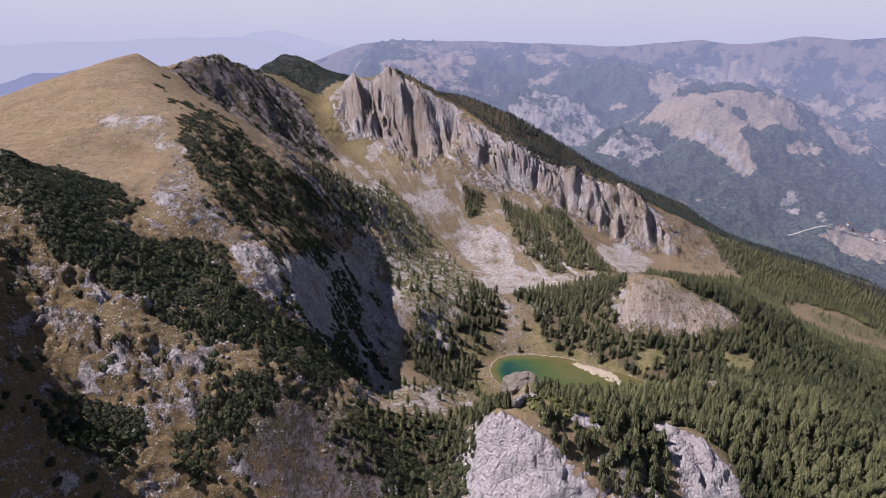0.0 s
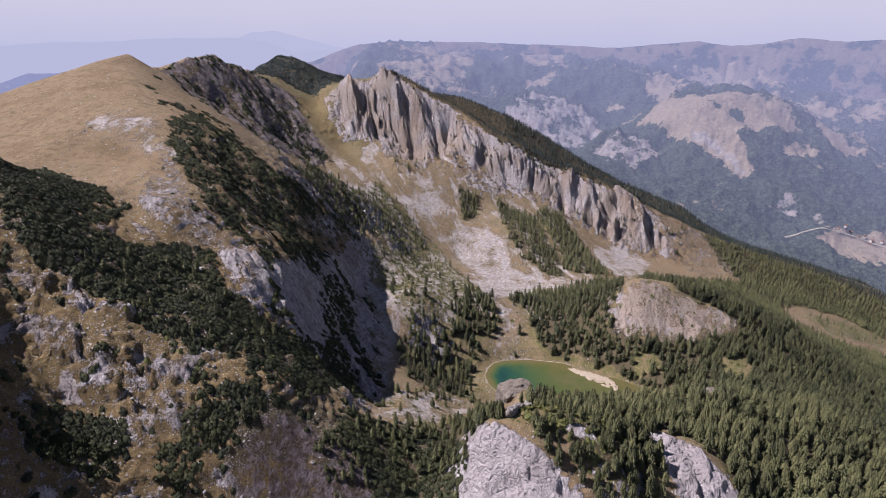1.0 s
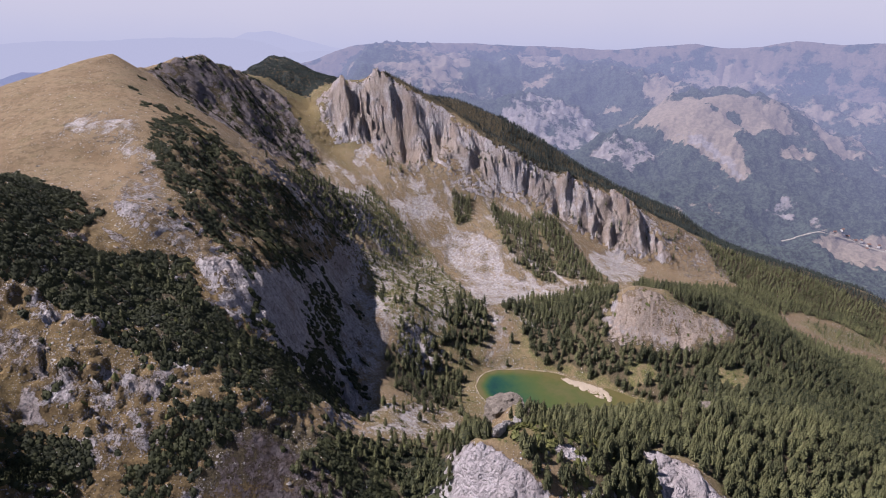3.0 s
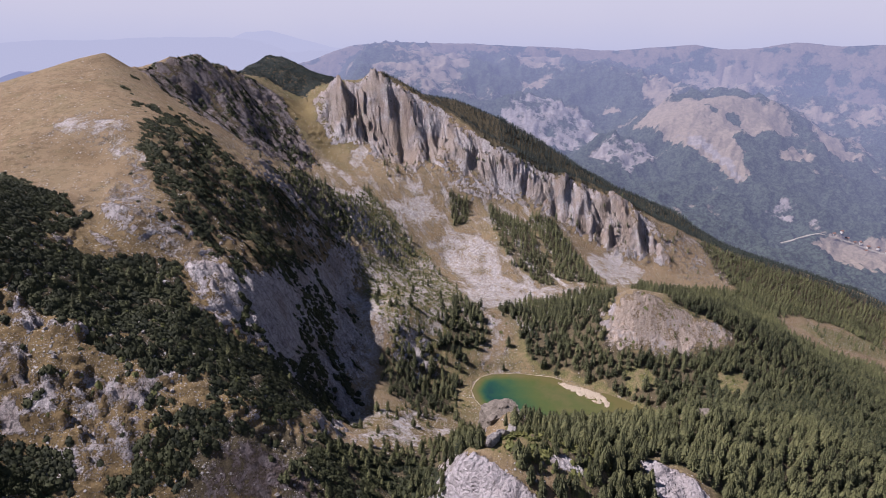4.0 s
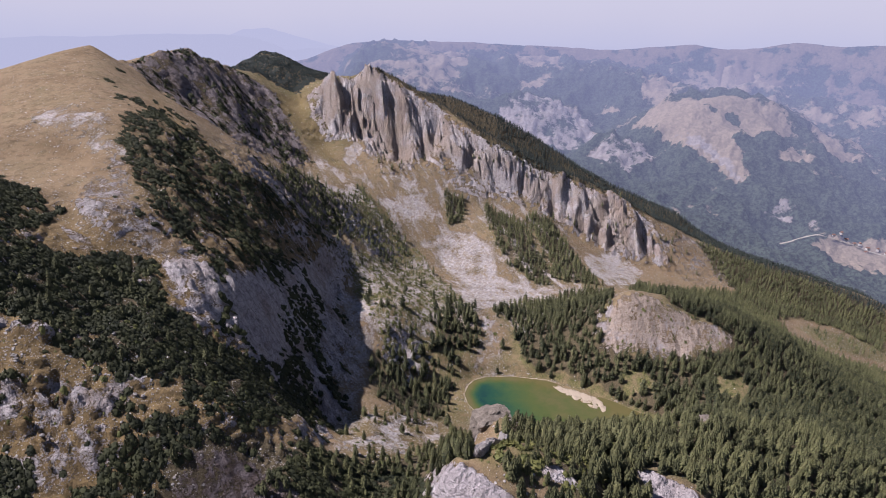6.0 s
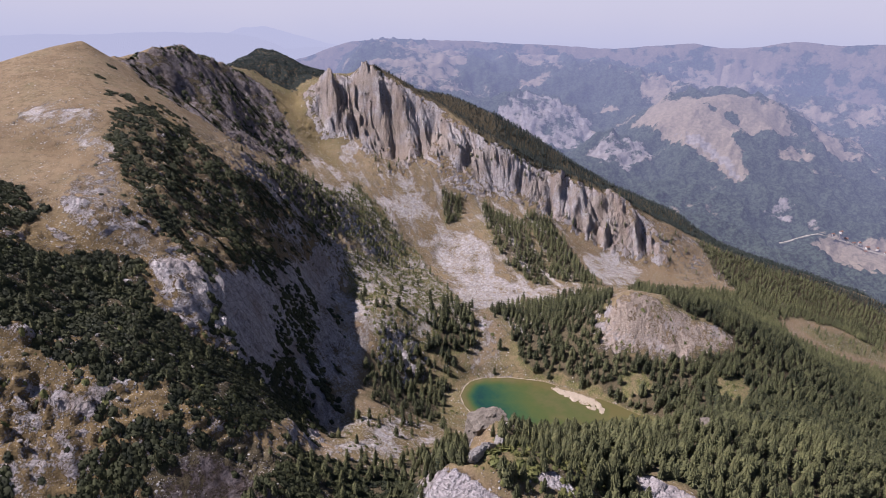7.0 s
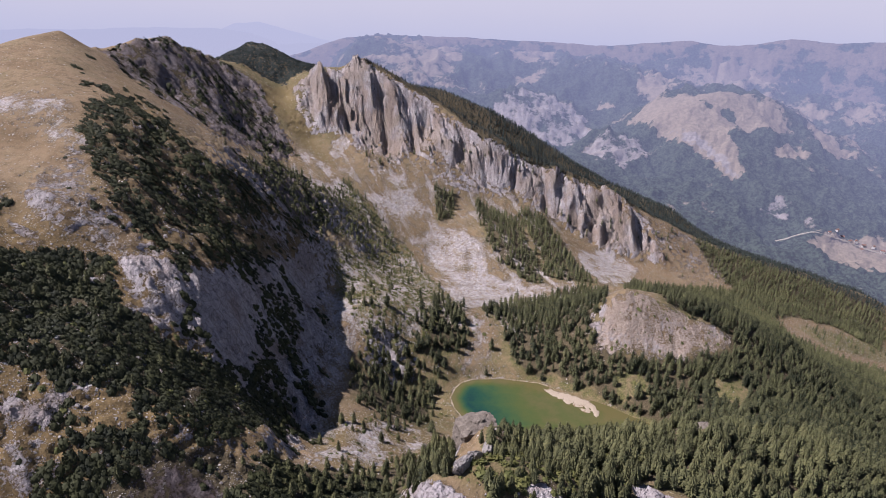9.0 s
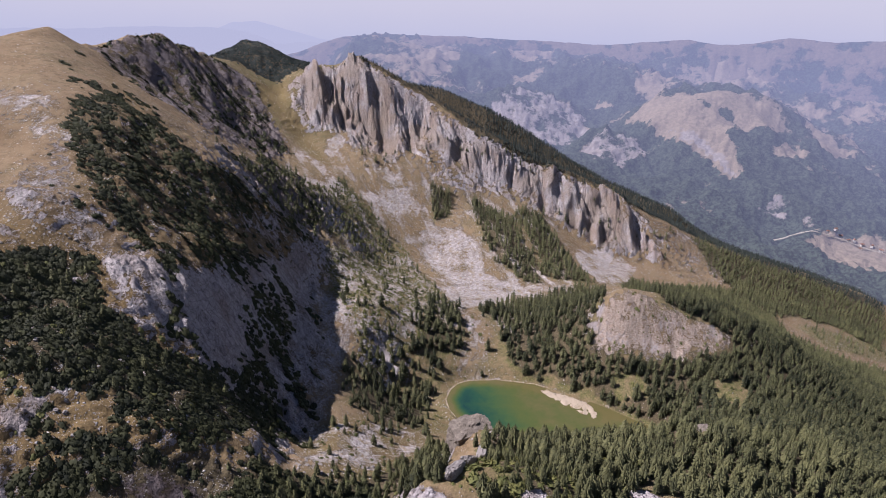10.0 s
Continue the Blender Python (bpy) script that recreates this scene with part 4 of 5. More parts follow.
# bands of bare rock along the beds of the near slope
bench = (HEIGHT + 0.06 * GX + 9 * fbm(GX / 45, GY / 45, 3, 75)) / 23
bench = bench - np.floor(bench)
near_slope = smooth(400, 340, GY) * smooth(-70, -110, GX)
ROCK = ROCK * (1 - 0.6 * near_slope)
ROCK = np.maximum(ROCK, near_slope * smooth(0.42, 0.55, bench) * smooth(1.0, 0.86, bench) * (0.44 + 0.8 * patch))
ROCK = np.maximum(ROCK, (0.54 + 0.5 * patch + 0.5 * grit) * total("ledge_west ledge_long ledge_upper ledge_step ledge_low ledge_east lit_cliff", GX, GY, 4, 6))
ROCK = np.maximum(ROCK, (0.90 + 0.5 * patch) * region("white_slab", GX, GY, 3, 4))
ROCK = ROCK * (1 - 0.75 * total("golden_east golden_west golden_mid rib_gold saddle", GX, GY, 5, 6))
ROCK = np.where(region("near_cliff", GX, GY, 6) > 0.5, np.minimum(ROCK, 0.36 + 0.4 * patch), ROCK)
ROCK = np.maximum(ROCK, (0.58 + 0.4 * patch + 0.3 * grit) * region("purple_slab", GX, GY, 8))
SCREE = np.maximum(total("scree_main scree_fan scree_right scree_shadow scree_meadow", GX, GY, 26, 24) * (0.62 + 0.6 * patch), total("scree_channel scree_slope bank shrub_shelf", GX, GY, 14, 12) * (0.46 + 0.5 * patch))
SCREE = np.maximum(SCREE, total("scree_main scree_fan scree_right scree_slope", GX, GY, 50, 40) * (0.40 + 0.6 * patch))
cirque = smooth(-260, -180, GX) * smooth(330, 240, GX) * smooth(590, 650, GY) * smooth(1090, 1030, GY)
drift = fbm((GX + 0.5 * GY) / 16, GY / 70, 4, 73)
SCREE = np.maximum(SCREE, cirque * (0.40 + 0.7 * drift + 0.35 * patch))
SCREE = np.maximum(SCREE, smooth(-22, -52, GX + 0.5 * patch * 60) * smooth(-120, -95, GX) * smooth(360, 400, GY) * smooth(670, 620, GY) * (0.56 + 0.5 * patch))
SCREE = np.maximum(SCREE, (0.60 + 0.6 * patch + 0.4 * grit) * total("fan_gully fan_wide fan_thin fan_low gravel_strip gravel_shelf", GX, GY, 6, 6))
SCREE = np.maximum(SCREE, (0.60 + 0.7 * patch + 0.4 * grit) * total("scree_core scree_cove", GX, GY, 14, 12))
SCREE = np.maximum(SCREE, (0.50 + 0.5 * patch + 0.5 * grit) * region("scar_wide", GX, GY, 16, 14))
SCREE = np.maximum(SCREE, (0.46 + 0.6 * patch) * region("stony_slope", GX, GY, 10, 8))
SCREE = SCREE * (1 - 0.8 * region("saddle", GX, GY, 8))
SCREE = np.maximum(SCREE, region("meadow_green", GX, GY, 14, 14) * (0.45 + 0.8 * patch))
SCREE = np.maximum(SCREE, 0.5 * smooth(9, 3, SHORE) * (SHORE > 0.4) * smooth(0.3, -0.2, patch))
WOODS = total("forest_main forest_east forest_ridge forest_fill wood_strip wood_strip_east wood_patch forest_lake_left forest_gully forest_rib back_forest", GX, GY, 10)
# dark earth; on near slope, gully and back slopes it also paints in shade
EARTH_SHADE = np.clip(0.64 * WOODS * (1 - total("clearing_a clearing_b clearing_c bank rib_gold", GX, GY, 8)) + 0.3 * region("back_forest", GX, GY) + 0.42 * region("red_slope", GX, GY, 8) + 0.62 * total("near_cliff dark_gully", GX, GY, 8) + (0.20 * smooth(330, 280, GY) + 0.14 * smooth(440, 380, GY)) * smooth(-30, -70, GX) * (1 + 1.0 * patch) + 0.5 * total("pine_slope pine_ridge", GX, GY) + 0.62 * region("pine_dark_ridge", GX, GY, 20) + 0.9 * total("far_peak back_forest", GX, GY), 0, 1)
GREEN = np.clip(0.9 * WOODS + 0.6 * region("meadow_green", GX, GY) + 0.85 * total("shrub_rib shrub_shelf far_glade clearing_a clearing_b clearing_c grove_shelf mid_wood", GX, GY) + smooth(0.1, 0.45, patch) * 0.5 + 0.5 * smooth(90, 20, SHORE) + 0.15 * cirque + smooth(1000, 1090, GY) * smooth(-120, -160, GX) * 0.6, 0, 1)
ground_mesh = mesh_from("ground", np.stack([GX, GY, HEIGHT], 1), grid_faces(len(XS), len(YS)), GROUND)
field(ground_mesh, "rock", ROCK)
field(ground_mesh, "face", FACE)
STONY = np.clip(0.25 - 0.15 * smooth(-225, -265, GX) * smooth(450, 500, GY) + 0.25 * smooth(470, 420, GY) * smooth(0, -60, GX) + 0.5 * total("boulder_strip ledges scar_wide stony_slope shrub_shelf meadow_green bank grove_shelf scree_slope scree_meadow red_slope dome_bare", GX, GY, 14, 10) + 0.3 * smooth(600, 700, GY) * smooth(1080, 1000, GY) * smooth(-300, -200, GX) - 0.5 * WOODS - 0.3 * region("shrub_rib", GX, GY), 0.05, 1)
field(ground_mesh, "stony", STONY)
field(ground_mesh, "green", np.maximum(GREEN * (1 - total("golden_east golden_mid trail", GX, GY, 5)), 0.7 * total("saddle golden_west rib_gold", GX, GY, 8)))
field(ground_mesh, "worn", total("rib_rock slab_east dome_bare", GX, GY, 6, 5))
field(ground_mesh, "tan", np.clip(1.0 * region("main_wall", GX, GY, 30) + 1.4 * region("dome_bare", GX, GY, 8) + 0.5 * total("slab_east lit_cliff", GX, GY, 6), 0, 1.3))
field(ground_mesh, "gold", np.clip(smooth(450, 400, GY) * smooth(-50, -90, GX) + 0.7 * total("pine_edge pine_ridge golden_east golden_west golden_mid", GX, GY, 10) + 0.6 * total("meadow_green saddle rib_gold", GX, GY, 10), 0, 1))
field(ground_mesh, "dull_shaded", np.clip(total("pine_dark_ridge mid_wood far_peak", GX, GY, 14) + 1.25 * total("near_cliff purple_slab", GX, GY, 8), 0, 1.25))
field(ground_mesh, "scree", SCREE)
field(ground_mesh, "earth_shade", EARTH_SHADE)
field(ground_mesh, "sand", np.maximum((0.62 + 0.5 * patch) * region("sandbar", GX, GY, 5, 5), 0.56 * smooth(3.6, 1.8, SHORE) * (SHORE > -1) * smooth(150, 110, GX - 0.6 * (GY - 500))))
ground = tagged(new("ground", ground_mesh), "rugged limestone mountain ground with dry golden grass", "ground", kind="structure")

# ---- the lake ----
wx, wy = [a.ravel() for a in np.meshgrid(np.arange(48, 262, 2.0), np.arange(470, 588, 2.0))]
wd = shore(wx, wy)
water_mesh = mesh_from("water", np.stack([wx, wy, np.zeros(len(wx))], 1), grid_faces(107, 59), WATER)
field(water_mesh, "depth", smooth(1, 15, -wd) * (0.14 + 0.86 * smooth(146, 64, wx + 0.3 * (wy - 530))) * (1 - 0.8 * region("sandbar", wx, wy, 14, 8)) * (1 - region("mudflat", wx, wy, 6, 6)))
water = tagged(new("water", water_mesh), "still green and teal mountain lake among conifers", "lake", kind="structure")

# ---- the land beyond the valley ----
FAR = {}
FAR["bald_crest"] = [(1146, 3000, 70), (1240, 2950, 116), (1361, 2900, 138), (1503, 2900, 152), (1603, 2860, 120), (1683, 2780, 65), (1726, 2680, -22), (1841, 2620, -93), (1978, 2560, -161), (2164, 2500, -228)]
FAR["bald_brow"] = [(1022, 2900, -46), (1094, 2720, 0), (1172, 2600, -27), (1247, 2500, -81), (1303, 2400, -127), (1326, 2320, -177)]
FAR["bald_shoulder"] = [(1380, 2600, 0), (1497, 2560, -32), (1581, 2450, -115)]
FAR["bald_foot"] = [(1034, 2450, -209), (1102, 2250, -223), (1161, 2120, -247), (1250, 2020, -286), (1329, 1960, -309)]
FAR["scar_knoll"] = [(1328, 2220, -238), (1419, 2220, -226), (1477, 2150, -254), (1507, 2080, -280)]
FAR["valley"] = [(1324, 1950, -314), (1490, 1940, -323), (1636, 1899, -348), (1768, 1850, -368)]
FAR["east_flank"] = [(1687, 2350, -195), (1808, 2250, -268), (1909, 2150, -312)]
FAR["small_rock"] = [(725, 2620, -154), (787, 2680, -69), (857, 2700, -30), (972, 2700, -68), (1066, 2660, -154)]
FAR["small_foot"] = [(658, 2500, -183), (769, 2430, -188), (881, 2380, -207)]
FAR["rock_hill"] = [(321, 3150, -20), (396, 3230, 75), (528, 3300, 108), (696, 3300, 64), (822, 3250, -6), (917, 3200, -95)]
FAR["rock_foot"] = [(361, 2900, -121), (563, 2850, -156), (752, 2900, -163), (1030, 3150, -78)]
FAR["dark_crest"] = [(-540, 3950, 268), (-311, 4000, 331), (-78, 4000, 296), (193, 3950, 244), (461, 3900, 192), (646, 3850, 170), (825, 3800, 181), (1169, 3700, 184), (1336, 3650, 170), (1436, 3520, 121), (1490, 3350, 91)]
FAR["dark_foot"] = [(-67, 3500, 156), (241, 3400, 33), (766, 3450, -1), (1019, 3350, -39), (1138, 3300, -32)]
FAR["right_ridge"] = [(1522, 4181, 207), (1690, 4116, 280), (2015, 3968, 299), (2173, 3884, 251), (2456, 3711, 196), (2706, 3533, 138), (2904, 3372, 85)]
FAR["right_valley"] = [(1764, 3849, 93), (1979, 3600, 77), (2122, 3400, 28), (2179, 3100, -48), (2308, 2900, -139)]


def far_lie(qx, qy):
    """Height of the land beyond the valley."""
    return spread(FAR_KNOTS[:, 0], FAR_KNOTS[:, 1], qx, qy) @ FAR_WEIGHT[:-1] + FAR_WEIGHT[-1]


FAR_KNOTS = np.array([p for f in FAR.values() for p in along(f, 120)])
_k = len(FAR_KNOTS)
_m = np.ones((_k + 1, _k + 1))
_m[:_k, :_k] = spread(FAR_KNOTS[:, 0], FAR_KNOTS[:, 1], FAR_KNOTS[:, 0], FAR_KNOTS[:, 1]) - np.eye(_k) * 6.0
_m[_k, _k] = 0
FAR_WEIGHT = np.linalg.solve(_m, np.concatenate([FAR_KNOTS[:, 2], [0]]))
REGION["bald_top"] = [(1026, 2913), (1142, 2986), (1235, 2936), (1504, 2901), (1598, 2848), (1709, 2796), (1718, 2676), (1573, 2605), (1464, 2606), (1373, 2580), (1343, 2424), (1332, 2333), (1279, 2335), (1238, 2472), (1151, 2602), (1083, 2713)]
REGION["cliffs"] = [(1089, 2758), (1180, 2620), (1255, 2555), (1296, 2431), (1332, 2333), (1295, 2313), (1241, 2461), (1140, 2605)]
REGION["small_rocks"] = [(724, 2616), (797, 2687), (860, 2705), (1002, 2702), (1048, 2612), (899, 2527), (907, 2418), (809, 2485)]
REGION["rock_side"] = [(338, 3163), (407, 3236), (527, 3294), (700, 3310), (900, 3235), (850, 2950), (700, 2880), (560, 2880), (430, 2990)]
REGION["glade_a"] = [(959, 3384), (1030, 3470), (1085, 3346)]
REGION["glade_b"] = [(1324, 3610), (1450, 3507), (1356, 3387), (1244, 3454)]
REGION["glade_c"] = [(1549, 2507), (1685, 2521), (1698, 2455), (1554, 2438)]
REGION["glade_d"] = [(2088, 3194), (2006, 2834), (2028, 2656), (1932, 2576), (1817, 2629)]
REGION["glade_e"] = [(526, 3791), (725, 3867), (771, 3808), (593, 3723)]
REGION["scar_a"] = [(1309, 2112), (1412, 2214), (1466, 2163), (1395, 2073)]
REGION["scar_b"] = [(1436, 2074), (1524, 2116), (1499, 2057)]
REGION["fields"] = [(1374, 1889), (1480, 1959), (1706, 1972), (1831, 1930), (1654, 1711), (1372, 1757)]

REGION["bald_massif"] = [(-488, 3593), (-305, 3990), (-81, 4315), (200, 4500), (263, 4506), (216, 3948), (117, 3550), (5, 3492), (-165, 3468), (-330, 3430)]
REGION["bald_tongue"] = [(-163, 3408), (74, 3492), (290, 3594), (394, 3400), (316, 3463), (73, 3396)]
REGION["dark_woods"] = [(196, 3944), (478, 4056), (688, 3868), (1148, 3624), (1260, 3562), (1133, 3200), (717, 3330), (440, 3600), (258, 3640), (128, 3567)]
REGION["glade_f"] = [(495, 3656), (647, 3834), (787, 3788), (660, 3676)]
REGION["bald_brows"] = [(479, 4477), (894, 4400), (894, 3959), (826, 3811), (715, 4043), (616, 3950), (567, 4138)]
REGION["bald_east"] = [(1412, 3557), (1719, 3985), (1977, 3965), (2119, 3774), (2310, 3652), (2607, 3353), (2439, 3503), (2053, 3709), (1794, 3766)]
REGION["copse_a"] = [(1392, 2730), (1432, 2730), (1461, 2689), (1437, 2653), (1409, 2681)]
REGION["copse_b"] = [(1347, 2550), (1380, 2537), (1420, 2505), (1403, 2482), (1364, 2511)]
REGION["copse_c"] = [(1494, 2609), (1518, 2600), (1623, 2549), (1590, 2502), (1468, 2503)]
REGION["copse_d"] = [(1301, 2819), (1344, 2777), (1371, 2750), (1333, 2745)]
REGION["bald_west"] = [(1284, 3537), (1413, 3562), (1400, 3100), (1093, 2917), (1066, 2961), (1251, 3369)]

# ---- the distance: ranges beyond the valley, by azimuth from +y to the right in degrees and height of the crest ----
RANGES = {
    "hazy_left": (4850, 500, [(-46, 330), (-37.5, 365), (-35.3, 381), (-33.4, 397), (-30.6, 392), (-27.6, 417), (-23.0, 433), (-19.1, 433), (-16.7, 409), (-13.6, 350), (-8, 340), (0, 335), (20, 335), (46, 335)]),
    "hazy_peak": (4880, 300, [(-24, 320), (-20.7, 395), (-18.1, 480), (-16.0, 494), (-14.0, 454), (-10.4, 378), (-6, 330)]),
    "left_hill": (3900, 900, [(-46, 150), (-40.2, 166), (-38.2, 167), (-35.8, 222), (-33.9, 220), (-30.9, 266), (-29.5, 247), (-27.6, 190), (-22, 180), (-16, 150)]),
    "skyline": (4550, 700, [(-16, 200), (-12.6, 273), (-10.4, 335), (-8.2, 394), (-4.9, 420), (-1.6, 417), (5.1, 410), (10.2, 394), (14.7, 383), (16.8, 375), (20.7, 406), (23.6, 421), (26.3, 391), (28.9, 405), (31.3, 443), (34.5, 417), (36.9, 432), (46, 414)]),
}
HAZE_TONE = (0.184, 0.200, 0.288)
LOOKS = {   # share of painted haze, level of the woods
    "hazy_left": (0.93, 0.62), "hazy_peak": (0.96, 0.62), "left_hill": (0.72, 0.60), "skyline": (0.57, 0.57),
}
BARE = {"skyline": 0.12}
# pale hazy sky low over the horizon, all round
sky_mat, sky_nt, sky_bsdf = material("hazy_sky")
up = sky_nt.nodes.new("ShaderNodeSeparateXYZ")
sky_nt.links.new(sky_nt.nodes.new("ShaderNodeNewGeometry").outputs["Position"], up.inputs[0])
veil = noise_tex(sky_nt, sky_nt.nodes.new("ShaderNodeNewGeometry").outputs["Position"], 0.0012, 4)
tone = ramp(sky_nt, math_node(sky_nt, "ADD", math_node(sky_nt, "MULTIPLY", math_node(sky_nt, "SUBTRACT", up.outputs["Z"], 350.0), 0.0014), math_node(sky_nt, "MULTIPLY", math_node(sky_nt, "SUBTRACT", veil, 0.5), 0.22)), [(0.0, (0.250, 0.258, 0.300)), (0.35, (0.286, 0.284, 0.304)), (0.8, (0.314, 0.308, 0.316))])
sky_bsdf.inputs["Base Color"].default_value = (0, 0, 0, 1)
sky_bsdf.inputs["Specular IOR Level"].default_value = 0.0
sky_nt.links.new(tone, sky_bsdf.inputs["Emission Color"])
sky_bsdf.inputs["Emission Strength"].default_value = 1.0
ring, lift = [v.ravel() for v in np.meshgrid(np.linspace(0, 2 * math.pi, 181), np.linspace(-500, 1350, 8))]
tagged(new("backdrop", mesh_from("backdrop", np.stack([4930 * np.sin(ring), 4930 * np.cos(ring), lift], 1), grid_faces(181, 8), sky_mat)), "pale lilac hazy sky low over the horizon", "sky", kind="structure")
for number, (name, (radius, depth, crest)) in enumerate(RANGES.items()):
    a0, a1 = crest[0][0], crest[-1][0]
    na, nr = round((a1 - a0) / 0.13), 34
    ang, row = [v.ravel() for v in np.meshgrid(np.linspace(a0, a1, na), np.linspace(-0.12, 1, nr))]
    top = np.interp(ang, [c[0] for c in crest], [c[1] for c in crest])
    s = np.maximum(row, 0)
    base = -380.0
    arc = np.radians(ang) * radius
    fall = s ** 1.15 + np.maximum(-row, 0) * 1.5
    spur = fbm(arc / 330, s * depth / 420, 5, 60 + number * 5, ridged=True)
    r = radius - s * depth - np.maximum(-row, 0) * -300
    z = top - (top - base) * fall + (spur - 0.12) * 210 * np.minimum(1, s * 3.2) * (1 - 0.6 * s) + fbm(arc / 140, s * 5, 5, 80 + number) * (10 + 26 * np.minimum(1, s * 4))
    co = np.stack([r * np.sin(np.radians(ang)), r * np.cos(np.radians(ang)), z], 1)
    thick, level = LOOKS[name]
    mat = distance_material(name + "_slopes", (0.248, 0.257, 0.306) if "hazy" in name else HAZE_TONE, thick, (0.022, 0.032, 0.024), (0.135, 0.106, 0.076), (0.205, 0.182, 0.165), level)
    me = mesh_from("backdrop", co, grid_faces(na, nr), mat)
    field(me, "bare", np.clip(BARE.get(name, 0.15) * smooth(0.62, 0.1, s) + 0.32 * smooth(0.08, 0.4, spur) * (name == "skyline"), 0, 1))
    field(me, "cliff", 0 * s)
    tagged(new("backdrop", me), "distant hazy mountain slopes, wooded and bare", "mountain range", kind="structure")

# the hills beyond the valley
fa, fr = [v.ravel() for v in np.meshgrid(np.radians(np.linspace(-13, 47, 480)), spaced([(1780, 3000, 12), (3000, 4520, 22)]))]
fx, fy = fr * np.sin(fa), fr * np.cos(fa)
fz = far_lie(fx, fy)
bald = total("bald_top glade_a glade_b glade_c glade_d glade_e glade_f fields bald_massif bald_tongue bald_brows bald_east bald_west", fx, fy, 42, 40)
deep_wood = region("dark_woods", fx, fy, 40, 30) * (1 - bald)
crags = total("cliffs small_rocks rock_side scar_a scar_b", fx, fy, 26, 26)
fold = fbm(fx / 300, fy / 300, 5, 131, ridged=True)
fz = fz + fold * (1 - 0.6 * crags) * (130 - 60 * bald + 30 * smooth(3200, 3700, fr)) * smooth(1900, 2300, fr) + crags * (fbm(fx / 70, fy / 70, 5, 133, ridged=True) * 40) + (fbm((fx + 0.4 * fy) / 120, (fy - 0.4 * fx) / 190, 4, 137, ridged=True) - 0.15) * 48 * (1 - 0.65 * bald) * smooth(1900, 2200, fr) + fbm(fx / 60, fy / 60, 4, 135) * 16 * (1 - 0.7 * bald)
fz = fz - 420 * smooth(radians(-7), radians(-13), fa)
fz = fz - 160 * smooth(1900, 1780, fr) - 250 * smooth(4380, 4520, fr)
ridge_top = smooth(3300, 3900, fr) * smooth(0.30, 0.46, fa)
far_mat = distance_material("far_hills", HAZE_TONE, (2000.0, 0.16, 4300.0, 0.56), (0.030, 0.038, 0.026), (0.204, 0.166, 0.118), (0.235, 0.214, 0.200), 0.60)
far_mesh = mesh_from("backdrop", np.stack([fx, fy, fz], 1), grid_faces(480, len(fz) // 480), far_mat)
field(far_mesh, "bare", np.clip(0.36 * total("bald_top glade_a glade_b glade_c glade_d glade_e fields", fx, fy, 42, 30) + 0.22 * bald + 0.34 * crags + 0.10 * ridge_top + 0.10 * smooth(0.05, 0.35, fold) * smooth(2600, 3400, fr) - 0.25 * deep_wood - 0.6 * total("copse_a copse_b copse_c copse_d", fx, fy, 8, 10), -0.3, 1))
field(far_mesh, "cliff", crags)
tagged(new("backdrop", far_mesh), "hazy wooded hills with bald tops and pale cliffs beyond the valley", "hills", kind="structure")

# ---- plants: shapes of unit height, as corners and triangles ----
rng = np.random.default_rng(11)


def conifer_shape(layers, boughs, wide, seed, full=True):
    """Crown of a conifer: drooping boughs in whorls round a slim core."""
    r = np.random.default_rng(seed)
    co, tri = [], []
    core = 5
    for k in range(core):
        a = 2 * math.pi * k / core
        co.append((0.32 * wide * math.cos(a), 0.32 * wide * math.sin(a), 0.10))
    co.append((0, 0, 0.98))
    tri += [(k, (k + 1) % core, core) for k in range(core)]
    for i in range(layers):
        f = i / (layers - 1)
        z = 0.09 + 0.83 * f ** 0.92
        reach = wide * ((1 - f) ** 0.58 * 0.94 + 0.05) * (0.74 + 0.26 * min(1.0, f / 0.3))
        turn = r.random() * 6.28
        for k in range(boughs if f < 0.75 else max(4, boughs - 2)):
            a = turn + 2 * math.pi * (k + 0.35 * (r.random() - 0.5)) / (boughs if f < 0.75 else max(4, boughs - 2))
            q = reach * r.uniform(0.78, 1.14)
            zz = z + r.uniform(-0.025, 0.025)
            side = 2.7 / boughs * r.uniform(0.85, 1.2)
            drop = 0.075 * r.uniform(0.5, 1.4) * (1 - 0.5 * f)
            n = len(co)
            co.append((0, 0, zz + 0.10 * (1 - 0.5 * f)))
            co.append((0.66 * q * math.cos(a - side), 0.66 * q * math.sin(a - side), zz - drop * 0.75))
            co.append((q * math.cos(a), q * math.sin(a), zz - drop * 0.6))
            co.append((0.66 * q * math.cos(a + side), 0.66 * q * math.sin(a + side), zz - drop * 0.75))
            co.append((0.55 * q * math.cos(a), 0.55 * q * math.sin(a), zz + 0.028))
            if full:
                tri += [(n, n + 1, n + 4), (n + 1, n + 2, n + 4), (n + 2, n + 3, n + 4), (n + 3, n, n + 4)]
            else:
                co.pop()
                tri += [(n, n + 1, n + 2), (n, n + 2, n + 3)]
    return np.array(co), np.array(tri)


